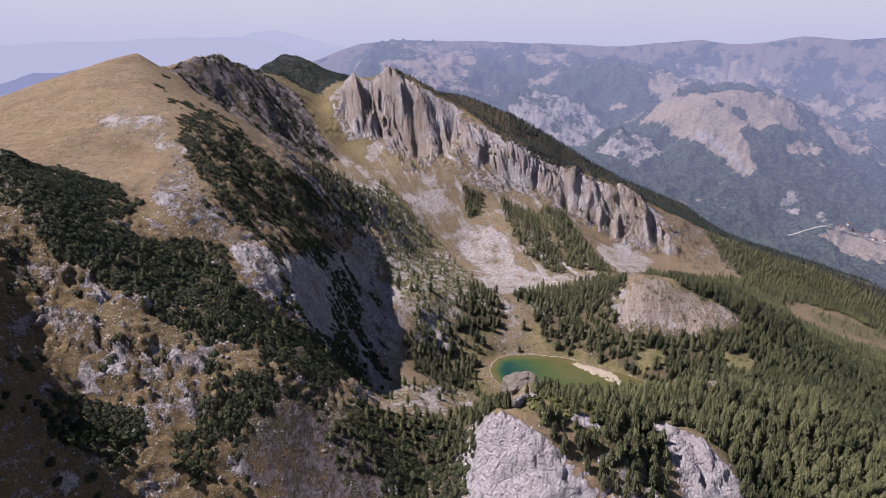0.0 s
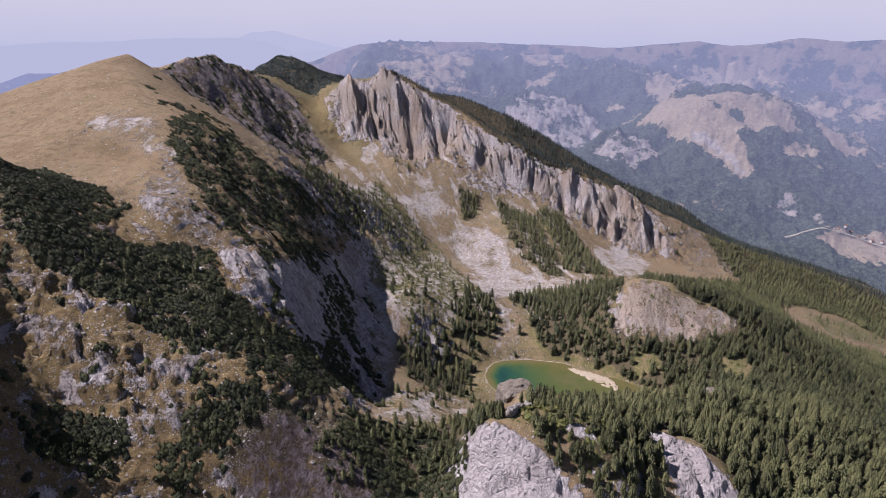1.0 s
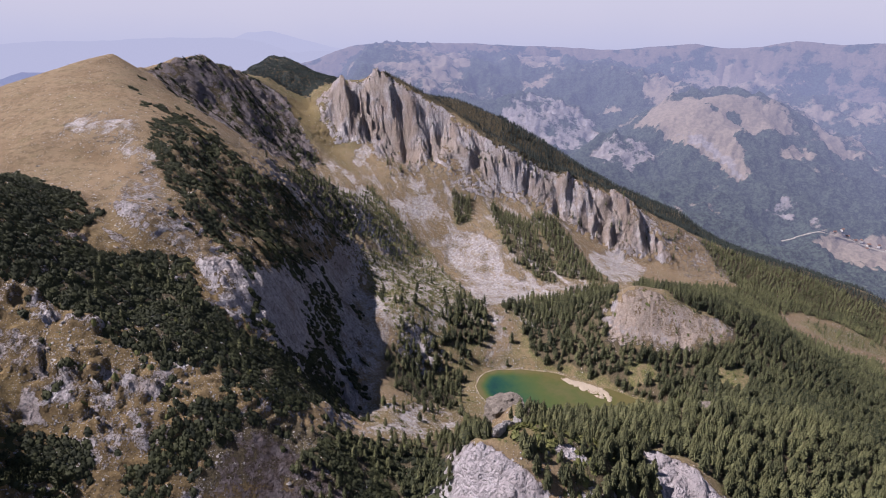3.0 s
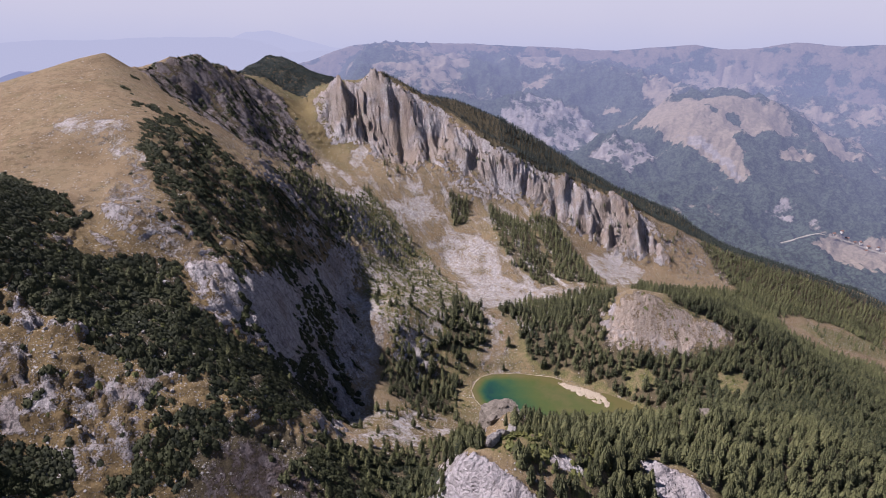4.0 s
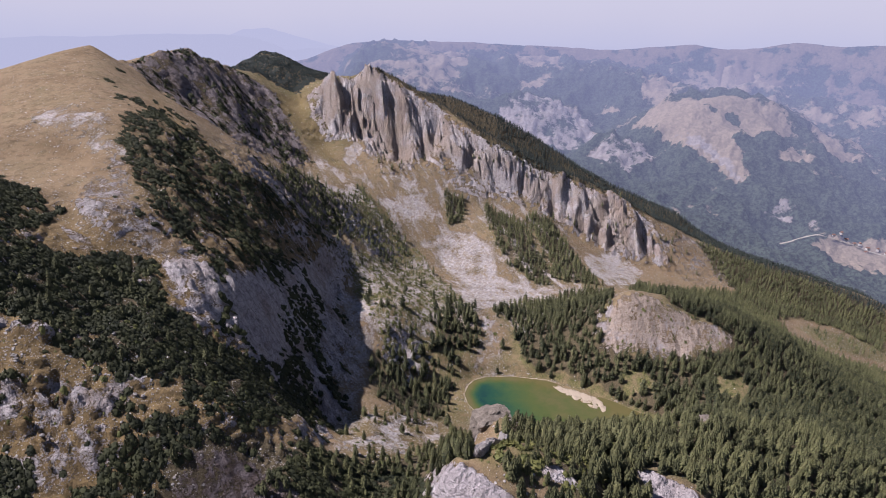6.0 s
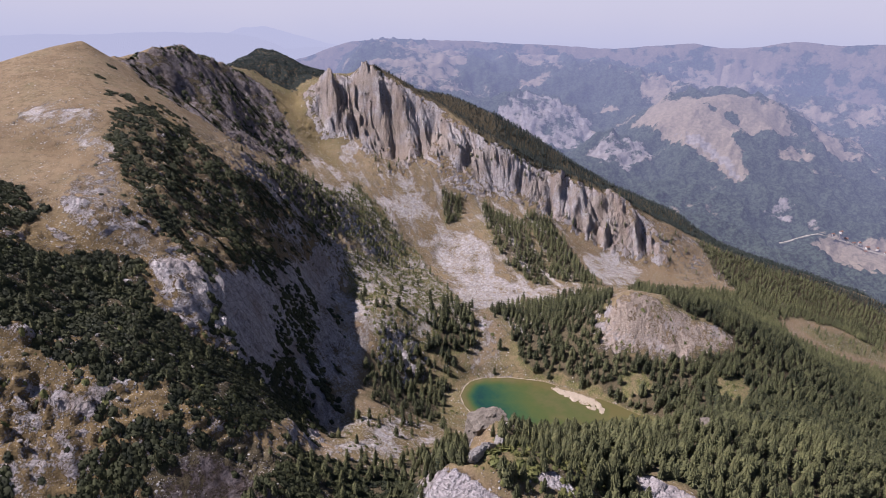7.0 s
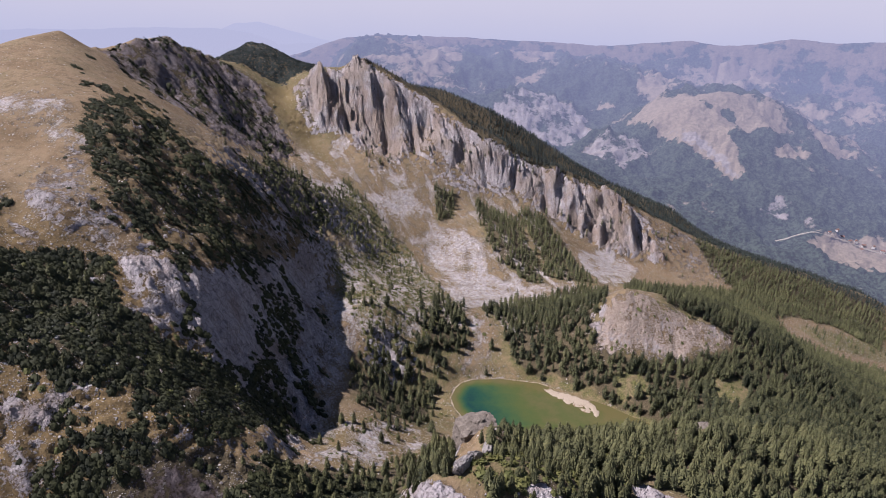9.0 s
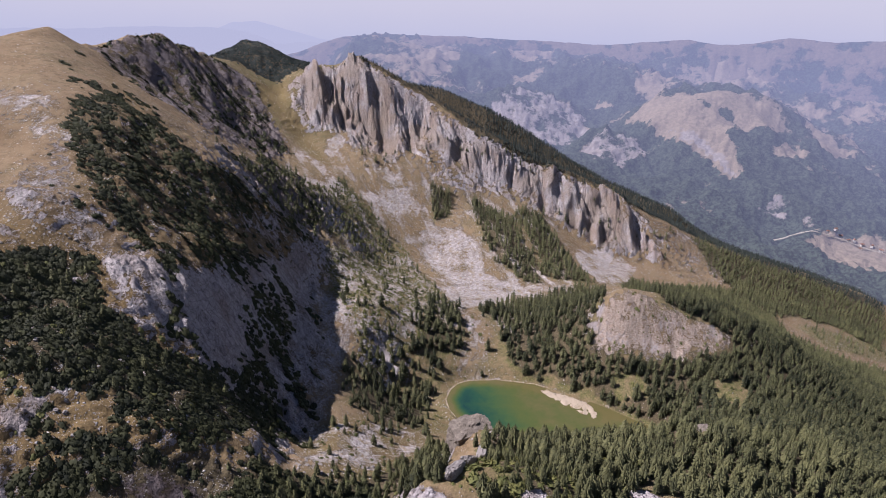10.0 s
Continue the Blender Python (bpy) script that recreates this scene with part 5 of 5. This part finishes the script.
def clump_shape(tufts, seed, flat=0.55, ring=7):
    """A low cushion of upturned shoots over a lumpy core."""
    r = np.random.default_rng(seed)
    co, tri = [], []
    for level, (rad, z) in enumerate(((0.92, -0.12), (0.86, 0.16), (0.48, 0.36))):
        for k in range(ring):
            a = 2 * math.pi * (k + 0.5 * level) / ring
            q = rad * r.uniform(0.72, 1.12)
            co.append((q * math.cos(a), q * math.sin(a), z * flat / 0.55 * r.uniform(0.8, 1.2)))
    co.append((0, 0, 0.45 * flat / 0.55))
    for level in range(2):
        for k in range(ring):
            a, b = level * ring + k, level * ring + (k + 1) % ring
            tri += [(a, b, b + ring), (a, b + ring, a + ring)]
    tri += [(2 * ring + k, 2 * ring + (k + 1) % ring, 3 * ring) for k in range(ring)]
    for _ in range(tufts):
        a, q = r.random() * 6.28, math.sqrt(r.random()) * 0.95
        z = flat * (0.75 * math.sqrt(max(0.02, 1 - q * q)))
        px, py, w = q * math.cos(a), q * math.sin(a), r.uniform(0.13, 0.24)
        n, t = len(co), r.random() * 6.28
        for k in range(3):
            co.append((px + w * math.cos(t + 2.09 * k), py + w * math.sin(t + 2.09 * k), z - 0.10))
        co.append((px * 1.12, py * 1.12, z + flat * r.uniform(0.22, 0.5)))
        tri += [(n, n + 1, n + 3), (n + 1, n + 2, n + 3), (n + 2, n, n + 3)]
    return np.array(co), np.array(tri)


def stone_shape(seed):
    """An angular block of limestone."""
    r = np.random.default_rng(seed)
    co = []
    for z, n, rad in ((-0.35, 6, 0.85), (0.18, 6, 0.95), (0.52, 5, 0.52)):
        t = r.random() * 6.28
        for k in range(6):
            a = t + 2 * math.pi * k / 6
            q = rad * r.uniform(0.7, 1.2)
            co.append((q * math.cos(a), q * math.sin(a) * 0.8, z * r.uniform(0.75, 1.25)))
    co.append((r.uniform(-0.2, 0.2), r.uniform(-0.2, 0.2), 0.62))
    tri = []
    for level in range(2):
        for k in range(6):
            a, b = level * 6 + k, level * 6 + (k + 1) % 6
            tri += [(a, b, b + 6), (a, b + 6, a + 6)]
    tri += [(12 + k, 12 + (k + 1) % 6, 18) for k in range(6)]
    return np.array(co), np.array(tri)


def strewn(shapes, px, py, pz, turn, wide, tall, lean=None):
    """Many copies of some shapes joined into one set of corners and triangles."""
    cos_, tris, base = [], [], 0
    which = np.arange(len(px)) % len(shapes)
    for s, (co, tri) in enumerate(shapes):
        i = np.nonzero(which == s)[0]
        if not len(i):
            continue
        c, n = np.cos(turn[i])[:, None], np.sin(turn[i])[:, None]
        x = (co[None, :, 0] * c - co[None, :, 1] * n) * wide[i][:, None]
        y = (co[None, :, 0] * n + co[None, :, 1] * c) * wide[i][:, None]
        z = co[None, :, 2] * tall[i][:, None]
        if lean is not None:
            z = z + x * lean[0][i][:, None] + y * lean[1][i][:, None]
        cos_.append(np.stack([x + px[i][:, None], y + py[i][:, None], z + pz[i][:, None]], -1).reshape(-1, 3))
        tris.append((tri[None] + (base + np.arange(len(i)) * len(co))[:, None, None]).reshape(-1, 3))
        base += len(i) * len(co)
    return np.concatenate(cos_), np.concatenate(tris)


def sown(x0, x1, y0, y1, gap, density, seed):
    """Places on a shaken grid, kept by a density between 0 and 1."""
    r = np.random.default_rng(seed)
    px, py = [a.ravel() for a in np.meshgrid(np.arange(x0, x1, gap), np.arange(y0, y1, gap * 0.87))]
    px = px + gap * 0.95 * (r.random(len(px)) - 0.5)
    py = py + gap * 0.95 * (r.random(len(py)) - 0.5)
    keep = r.random(len(px)) < density(px, py)
    return px[keep], py[keep]


def slope_at(px, py, e=3.0):
    z = height_at(px, py)
    return (height_at(px + e, py) - z) / e, (height_at(px, py + e) - z) / e


def part(name, co, tri, mat, parent=None, label="", flat=True):
    ob = new(name, mesh_from(name, co, tri, mat, not flat))
    ob.parent = parent
    return tagged(ob, label)


# ---- conifers ----
def bare_ground(px, py):
    return np.clip(total("dome_bare clearing_a clearing_b clearing_c scree_core scree_cove fan_wide rib_rock slab_east sandbar rib_gold rib_mid", px, py, 3, 3) + (shore(px, py) < 5), 0, 1)


def wood_density(px, py):
    dense = total("forest_main forest_east forest_ridge forest_fill back_forest", px, py, 7)
    fair = total("wood_strip wood_strip_east wood_patch shelf_grove forest_lake_left forest_gully forest_rib", px, py, 5)
    thin = total("grove_shelf mid_wood dark_gully", px, py, 8)
    gaps = smooth(-0.30, 0.0, fbm(px / 26, py / 26, 3, 91) + 0.10) * smooth(-0.52, -0.32, fbm(px / 9, py / 9, 2, 92))
    stray = 0.06 * total("shrub_shelf meadow_green bank red_slope main_wall", px, py, 6) + 0.12 * total("pine_slope pine_step", px, py, 6) + 0.10 * region("far_glade", px, py, 6) + 0.5 * region("shrub_rib", px, py, 4)
    return np.clip(np.maximum.reduce([region("rib_wood", px, py, 4) * 0.9, dense * (0.55 + 0.45 * gaps), fair * (0.2 + 0.75 * gaps), thin * 0.42 * gaps, region("lake_grove", px, py, 5) * 0.6 * gaps, stray + 0 * px]) * (1 - bare_ground(px, py)), 0, 1)


wx1, wy1 = sown(-250, 660, 215, 1000, 6.9, wood_density, 3)
wx2, wy2 = sown(-140, 1060, 1000, 1490, 6.8, wood_density, 4)
wx3, wy3 = sown(660, 1060, 560, 1000, 6.0, wood_density, 5)
wx4, wy4 = sown(300, 660, 540, 1000, 8.6, wood_density, 25)
tx, ty = np.concatenate([wx1, wx2, wx3, wx4]), np.concatenate([wy1, wy2, wy3, wy4])
tz = height_at(tx, ty) - 0.3
tall = np.random.default_rng(6).uniform(9.0, 17.5, len(tx)) * np.where(ty < 520, 1.1, 1.0) * np.where((tx < 30) & (ty < 520), 0.62, 1.0) * (1 + 0.25 * fbm(tx / 40, ty / 40, 2, 95)) * np.where(ty > 1080, 0.8, 1.0) * np.where((ty > 1060) & (tx < 160), 0.5, 1.0) * np.where((ty > 560) & (tx > 280), 0.85, 1.0) * np.where((ty > 425) & (ty < 500) & (tx > 40) & (tx < 250), 0.62, 1.0) * np.where(region("shrub_rib", tx, ty) > 0.4, 0.6, 1.0)
tall = tall * np.where(total("grove_shelf mid_wood", tx, ty) > 0.5, 0.72, 1.0)
close = (ty < 372) & (tx > 20) & (tx < 260)
order = np.argsort(ty + 1e4 * ~close)
own = order[:min(280, int(close.sum()))]
rest = np.setdiff1d(np.arange(len(tx)), own)
BACK_CONIFERS = [conifer_shape(4, 4, 0.29 + 0.02 * (k % 3), 160 + k, False) for k in range(5)]
FAR_CONIFERS = [conifer_shape(5, 5, 0.255 + 0.02 * (k % 3), 100 + k, False) for k in range(5)]
MID_CONIFERS = [conifer_shape(7, 7, 0.25 + 0.035 * (k % 3), 120 + k, False) for k in range(6)]
FRONT_CONIFERS = [conifer_shape(9, 8, 0.245 + 0.03 * (k % 3), 140 + k, False) for k in range(6)]
for name, pick, shapes in (("forest", rest[ty[rest] < 440], FRONT_CONIFERS), ("forest", rest[(ty[rest] >= 440) & (ty[rest] < 700)], MID_CONIFERS), ("forest", rest[(ty[rest] >= 700) & (ty[rest] < 1080)], FAR_CONIFERS), ("forest", rest[ty[rest] >= 1080], BACK_CONIFERS)):
    r = np.random.default_rng(8)
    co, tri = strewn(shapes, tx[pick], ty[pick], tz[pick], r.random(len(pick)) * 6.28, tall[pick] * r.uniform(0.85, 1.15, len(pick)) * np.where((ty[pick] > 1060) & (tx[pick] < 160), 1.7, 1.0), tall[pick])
    tagged(part(name, co, tri, SHADED_NEEDLES if shapes is BACK_CONIFERS else NEEDLES), "dense dark-green conifer forest on the mountain slopes", "forest", kind="stuff")

trunk_co = np.array([(0.016 * w * math.cos(k * 1.2566), 0.016 * w * math.sin(k * 1.2566), z) for z, w in ((-0.05, 1.25), (0.25, 0.9), (0.9, 0.25)) for k in range(5)])
trunk_tri = np.array([t for lv in range(2) for k in range(5) for t in ((lv * 5 + k, lv * 5 + (k + 1) % 5, lv * 5 + 5 + (k + 1) % 5), (lv * 5 + k, lv * 5 + 5 + (k + 1) % 5, lv * 5 + 5 + k))])
near_conifers = []
for k in range(7):
    base = new("conifer_tree")
    tagged(base, "dark-green conifer tree with drooping boughs on the rocky slope", "tree", "conifers on the near rib")
    part("trunk", trunk_co, trunk_tri, BARK, base, "grey-brown bark trunk")
    co, tri = conifer_shape(11, 8, (0.23, 0.25, 0.27, 0.29, 0.24, 0.26, 0.31)[k], 200 + k)
    part("crown", co, tri, NEEDLES, base)
    near_conifers.append(base)
r = np.random.default_rng(9)
for k, i in enumerate(own):
    m = pose(tx[i], ty[i], tz[i], 0, 0, r.uniform(0, 360))
    s = float(tall[i])
    if k < len(near_conifers):
        near_conifers[k].scale = (s, s, s)
        near_conifers[k].matrix_basis = m @ Matrix.Diagonal((s, s, s, 1))
    else:
        src = near_conifers[k % len(near_conifers)]
        ob = copy_thing(src, m)
        ob.matrix_basis = m @ Matrix.Diagonal((s, s, s, 1))

# ---- dwarf pine ----
def dwarf_density(px, py):
    gaps = fbm(px / 13, py / 13, 3, 97)
    big = total("pine_band pine_slope pine_corner pine_west", px, py, 4) * smooth(-0.26, -0.10, gaps)
    broad = 0.45 * gaps + fbm((px + 0.55 * py) / 22, (py - 0.55 * px) / 55, 3, 98)
    part_ = total("pine_ridge pine_low dark_gully", px, py, 6) * smooth(-0.13, 0.06, broad)
    dark = np.maximum.reduce([total("pine_dark_ridge pine_crest", px, py, 10) * smooth(0.08, 0.22, broad), total("mid_wood ridge_pines", px, py, 8) * smooth(-0.10, 0.08, broad), region("far_peak", px, py, 10)])
    bend = 16 * fbm(px / 40, py / 40, 2, 94)
    runs = fbm((0.59 * px + 0.81 * py + bend) / 13, (0.81 * px - 0.59 * py) / 52, 3, 96)
    edge = np.maximum(total("cliff_pines pine_ridge", px, py, 6) * smooth(-0.02, 0.10, 0.8 * runs + 0.6 * gaps), region("cliff_pines_low", px, py, 5) * smooth(0.0, 0.1, runs))
    edge = np.maximum(edge, total("pine_foot pine_foot_east pine_step dark_gully", px, py, 5) * smooth(-0.16, 0.0, gaps))
    edge = np.maximum(edge, region("pine_edge", px, py, 8, 9) * smooth(0.02, 0.16, 0.6 * runs + 0.7 * gaps))
    few = total("ledges boulder_strip near_cliff", px, py, 6) * 0.6 * smooth(0.16, 0.3, gaps) + region("left_cliff", px, py, 6) * smooth(0.08, 0.2, runs + 0.3 * gaps)
    slope_scrub = smooth(-60, -90, px) * smooth(400, 340, py) * 0.6 * smooth(0.10, 0.24, gaps)
    open_ = total("purple_slab golden_east golden_west golden_mid white_slab ledge_west ledge_long ledge_upper ledge_step ledge_low lit_cliff cliff_bare cliff_bare_low stony_slope", px, py, 4, 5)
    return np.clip(np.maximum.reduce([big, part_, dark, edge, few, slope_scrub]) * (1 - 0.92 * open_), 0, 1)


dx, dy = sown(-430, 60, 215, 640, 2.7, dwarf_density, 13)
ex, ey = sown(-470, 0, 640, 1480, 5.2, dwarf_density, 14)
size = np.concatenate([np.random.default_rng(15).uniform(1.6, 3.3, len(dx)), np.random.default_rng(16).uniform(2.4, 4.2, len(ex))])
dx, dy = np.concatenate([dx, ex]), np.concatenate([dy, ey])
dz = height_at(dx, dy)
close = (dy < 300) & (dx < -40)
own = np.nonzero(close)[0][:240]
rest = np.setdiff1d(np.arange(len(dx)), own)
r = np.random.default_rng(17)
lean = [np.clip(v, -0.7, 0.7) for v in slope_at(dx, dy)]
CLUMPS = [clump_shape(13, 300 + k, 0.62) for k in range(6)]
FAR_CLUMPS = [clump_shape(5, 310 + k, 0.62, 5) for k in range(6)]
for pick, shapes in ((rest[dy[rest] < 455], CLUMPS), (rest[(dy[rest] >= 455) & (dy[rest] < 1150)], FAR_CLUMPS), (rest[dy[rest] >= 1150], FAR_CLUMPS)):
    co, tri = strewn(shapes, dx[pick], dy[pick], dz[pick], r.random(len(pick)) * 6.28, size[pick], size[pick] * r.uniform(0.8, 1.25, len(pick)), (lean[0][pick], lean[1][pick]))
    tagged(part("dwarf_pine_thicket", co, tri, SHADED_NEEDLES if dy[pick].min() > 1100 else DWARF), "dark-green dwarf pine thickets spreading over the slope", "shrubs", kind="stuff")
near_dwarf = [tagged(part("dwarf_pine", *clump_shape(30, 320 + k, 0.7), DWARF), "low dark-green dwarf pine bush on the rocky slope", "shrub", "dwarf pines on the near slope") for k in range(6)]
for k, i in enumerate(own):
    s = float(size[i]) * 1.15
    m = pose(dx[i], dy[i], dz[i], 0, 0, r.uniform(0, 360)) @ Matrix.Diagonal((s, s, s, 1))
    ob = near_dwarf[k] if k < 6 else copy_thing(near_dwarf[k % 6], m)
    ob.matrix_basis = m


# ---- scrub and tufts ----
def scrub_density(px, py):
    gaps = smooth(-0.12, 0.12, fbm(px / 10, py / 10, 3, 99))
    return np.clip(0.9 * total("shrub_shelf shrub_rib rib_gold rib_wood grove_shelf mid_wood forest_rib", px, py, 6) * gaps + 0.16 * total("meadow_green bank ledges far_glade clearing_a clearing_b red_slope dome_bare forest_rib forest_gully pine_slope", px, py, 6) * gaps, 0, 1) * (shore(px, py) > 3)


sx, sy = sown(-260, 420, 260, 960, 3.2, scrub_density, 19)
r = np.random.default_rng(20)
sl = [np.clip(v, -0.9, 0.9) for v in slope_at(sx, sy)]
ss = (0.7 + 1.9 * r.random(len(sx)) ** 2) * np.where(region("shrub_rib", sx, sy) > 0.4, 1.7, 1.0)
co, tri = strewn([clump_shape(6, 340 + k, 0.8, 5) for k in range(4)], sx, sy, height_at(sx, sy), r.random(len(sx)) * 6.28, ss, ss * r.uniform(0.8, 1.3, len(sx)), sl)
tagged(part("scrub", co, tri, BUSH), "yellowish-green scrub bushes dotted over the slopes", "shrubs", kind="stuff")


# ---- stones ----
def stone_density(px, py):
    gaps = smooth(-0.15, 0.2, fbm(px / 12, py / 12, 3, 103))
    return np.clip(0.75 * total("scree_main scree_right scree_meadow", px, py, 4) * gaps + 0.35 * total("scree_fan scree_shadow scree_slope scar", px, py, 5) * gaps + 0.45 * total("ledges boulder_strip stony_slope scar_wide", px, py, 5) * gaps + 0.03 * smooth(520, 460, py) * smooth(-60, -90, px) + 0.12 * total("left_cliff meadow_green bank shrub_shelf", px, py), 0, 1) * (shore(px, py) > 2)


bx, by = sown(-360, 440, 230, 960, 2.9, stone_density, 23)
r = np.random.default_rng(24)
bs = 0.35 + 1.15 * r.random(len(bx)) ** 3.0
bs = bs * np.where(by > 650, 1.5, 1.0)
big = np.nonzero((bs > 1.05) & (by < 430))[0][:60]
rest = np.setdiff1d(np.arange(len(bx)), big)
STONES = [stone_shape(400 + k) for k in range(7)]
co, tri = strewn(STONES, bx[rest], by[rest], height_at(bx[rest], by[rest]), r.random(len(rest)) * 6.28, bs[rest], bs[rest] * r.uniform(0.6, 1.1, len(rest)))
tagged(part("rubble", co, tri, LIMESTONE), "pale limestone rubble and scree stones", "stones", kind="stuff")
boulders = [tagged(part("boulder", *stone_shape(420 + k), LIMESTONE), "pale angular limestone boulder lying on the slope", "boulder", "boulders on the near slopes") for k in range(5)]
for k, i in enumerate(big):
    s = float(bs[i]) * 1.3
    m = pose(bx[i], by[i], float(height_at(bx[i:i + 1], by[i:i + 1])[0]), 0, 0, r.uniform(0, 360)) @ Matrix.Diagonal((s, s, s, 1))
    ob = boulders[k] if k < 5 else copy_thing(boulders[k % 5], m)
    ob.matrix_basis = m


# ---- rock outcrops ----
def outcrop(name, at, size, turn, seed, label, tilt=(0, 0), mat=None):
    """A craggy block: a rounded box broken by ribs and planes."""
    n = 30
    u = np.linspace(-1, 1, n)
    co, quads = [], []
    for axis in range(3):
        for side in (-1, 1):
            a, b = [v.ravel() for v in np.meshgrid(u, u)]
            p = np.zeros((n * n, 3))
            p[:, axis], p[:, (axis + 1) % 3], p[:, (axis + 2) % 3] = side, a, b
            f = grid_faces(n, n) + n * n * (2 * axis + (side > 0))
            quads.append(f if side > 0 else f[:, ::-1])
            co.append(p)
    p = np.concatenate(co)
    p, same = np.unique(p.round(5), axis=0, return_inverse=True)
    faces = same.ravel()[np.concatenate(quads)]
    ball = p / np.linalg.norm(p, axis=1)[:, None]
    p = 0.5 * ball + 0.5 * p * 0.8
    rough = 1 + 0.14 * fbm(ball[:, 0] * 1.7 + ball[:, 2] * 0.8, ball[:, 1] * 1.7 - ball[:, 2] * 0.6, 3, seed, ridged=True)
    rough = rough + 0.13 * blocks(ball[:, 0] * 2.4 + ball[:, 1] * 1.1, ball[:, 2] * 1.6 + ball[:, 1], seed) + 0.06 * blocks(ball[:, 0] * 6 + ball[:, 1] * 4, ball[:, 2] * 4 - ball[:, 1] * 3, seed + 3)
    p = p * rough[:, None] * np.array(size)
    p[:, 2] += tilt[0] * p[:, 0] + tilt[1] * p[:, 1]
    me = mesh_from(name, p, faces, mat or LIMESTONE, False)
    ob = tagged(new(name, me), label, "rock", "rock outcrops above the lake")
    ob.matrix_basis = pose(*at, 0, 0, turn)
    return ob


outcrop("rock_outcrop", (64, 391, 77), (17, 13, 17), 20, 3, "rounded grey limestone knob standing over the lake", (0.12, 0), WEATHERED)
for k, (ax, ay, turn, long_) in enumerate(((50, 306, -22, 13), (60, 331, -22, 15), (69, 357, -12, 14))):
    here = height_at(np.array([ax, ax + 3.0, ax + 5.0]), np.array([ay, ay + 9.0, ay - 9.0]))
    outcrop("rock_outcrop", (ax, ay, float(here[0]) + 1.2), (3.6, long_, 4.5), turn, 5 + k, "long pale limestone ridge rock along the rib", (0.15, float(here[1] - here[2]) / 18.0))
outcrop("rock_outcrop", (238, 412, 68), (8, 7, 6), 10, 7, "pale tan boulder rising out of the forest", (0, 0), WEATHERED)


# ---- road and hamlet in the valley ----
ROAD_MAT, road_nt, road_bsdf = material("pale_road")
road_nt.links.new(ramp(road_nt, noise_tex(road_nt, road_nt.nodes.new("ShaderNodeNewGeometry").outputs["Position"], 0.1), [(0.3, (0.17, 0.155, 0.14)), (0.7, (0.25, 0.235, 0.215))]), road_bsdf.inputs["Base Color"])
road_bsdf.inputs["Roughness"].default_value = 0.95


def far_height(qx, qy):
    """Height of the built hills beyond the valley, from the nearest of their corners."""
    return np.array([float(fz[np.argmin((fx - a) ** 2 + (fy - b) ** 2)]) for a, b in zip(qx, qy)])


way = np.array(along([(1300, 1965, 0), (1400, 1950, 0), (1490, 1942, 0), (1580, 1925, 0), (1660, 1890, 0), (1800, 1850, 0)], 12))[:, :2]
way[:, 1] += 10 * fbm(way[:, 0] / 90, way[:, 0] / 90, 2, 141)
side = np.gradient(way, axis=0)
side = np.stack([-side[:, 1], side[:, 0]], 1) / np.linalg.norm(side, axis=1)[:, None]
lift = far_height(way[:, 0], way[:, 1]) + 3.0
lift = np.convolve(np.pad(lift, 3, "edge"), np.ones(7) / 7, "valid") + 2.0
road_co = np.concatenate([np.column_stack([way + side * w, lift + d]) for w, d in ((-3.5, -3.0), (-3.0, 0.0), (3.0, 0.0), (3.5, -3.0))])
n_way = len(way)
i = np.arange(n_way - 1)
road_faces = np.concatenate([np.stack([i + k * n_way, i + 1 + k * n_way, i + 1 + (k + 1) * n_way, i + (k + 1) * n_way], 1) for k in range(3)])
tagged(new("road", mesh_from("road", road_co, road_faces, ROAD_MAT)), "pale valley road winding past the hamlet", "road", kind="structure")


def plain(name, low, high, rough):
    m, nt, bsdf = material(name)
    nt.links.new(mix(nt, noise_tex(nt, nt.nodes.new("ShaderNodeNewGeometry").outputs["Position"], 0.8), low, high), bsdf.inputs["Base Color"])
    bsdf.inputs["Roughness"].default_value = rough
    return m


PLASTER, TILES = plain("house_plaster", (0.30, 0.29, 0.28), (0.40, 0.39, 0.38), 0.9), plain("roof_tiles", (0.13, 0.075, 0.06), (0.19, 0.11, 0.09), 0.85)
house = tagged(new("house"), "small pale plastered house with a red gable roof", "house", "houses of the hamlet")
w, d, h = 5.5, 4.5, 5.5
wall_co = [(x, y, z) for z in (-4, h) for x, y in ((-w, -d), (w, -d), (w, d), (-w, d))] + [(-w, 0, h + 3.6), (w, 0, h + 3.6)]
part("wall", wall_co[:8], [(0, 1, 5), (0, 5, 4), (1, 2, 6), (1, 6, 5), (2, 3, 7), (2, 7, 6), (3, 0, 4), (3, 4, 7), (4, 5, 6), (4, 6, 7)], PLASTER, house)
o = 0.7
roof_co = [(-w - o, -d - o, h - 0.4), (w + o, -d - o, h - 0.4), (w + o, 0, h + 3.8), (-w - o, 0, h + 3.8), (w + o, d + o, h - 0.4), (-w - o, d + o, h - 0.4)]
part("roof", roof_co, [(0, 1, 2), (0, 2, 3), (3, 2, 4), (3, 4, 5), (1, 4, 2), (0, 3, 5), (0, 5, 4), (0, 4, 1)], TILES, house, "red tiled gable roof")
spots = [(1490, 1962, 10), (1512, 1955, 30), (1540, 1958, -15), (1562, 1945, 20), (1590, 1950, 60), (1610, 1935, 5), (1640, 1925, 40), (1575, 1900, 15), (1660, 1905, -30)]
for k, (a, b, turn) in enumerate(spots):
    m = pose(a, b, float(far_height([a], [b])[0]) + 1.5, 0, 0, turn)
    if k:
        copy_thing(house, m)
    else:
        house.matrix_basis = m
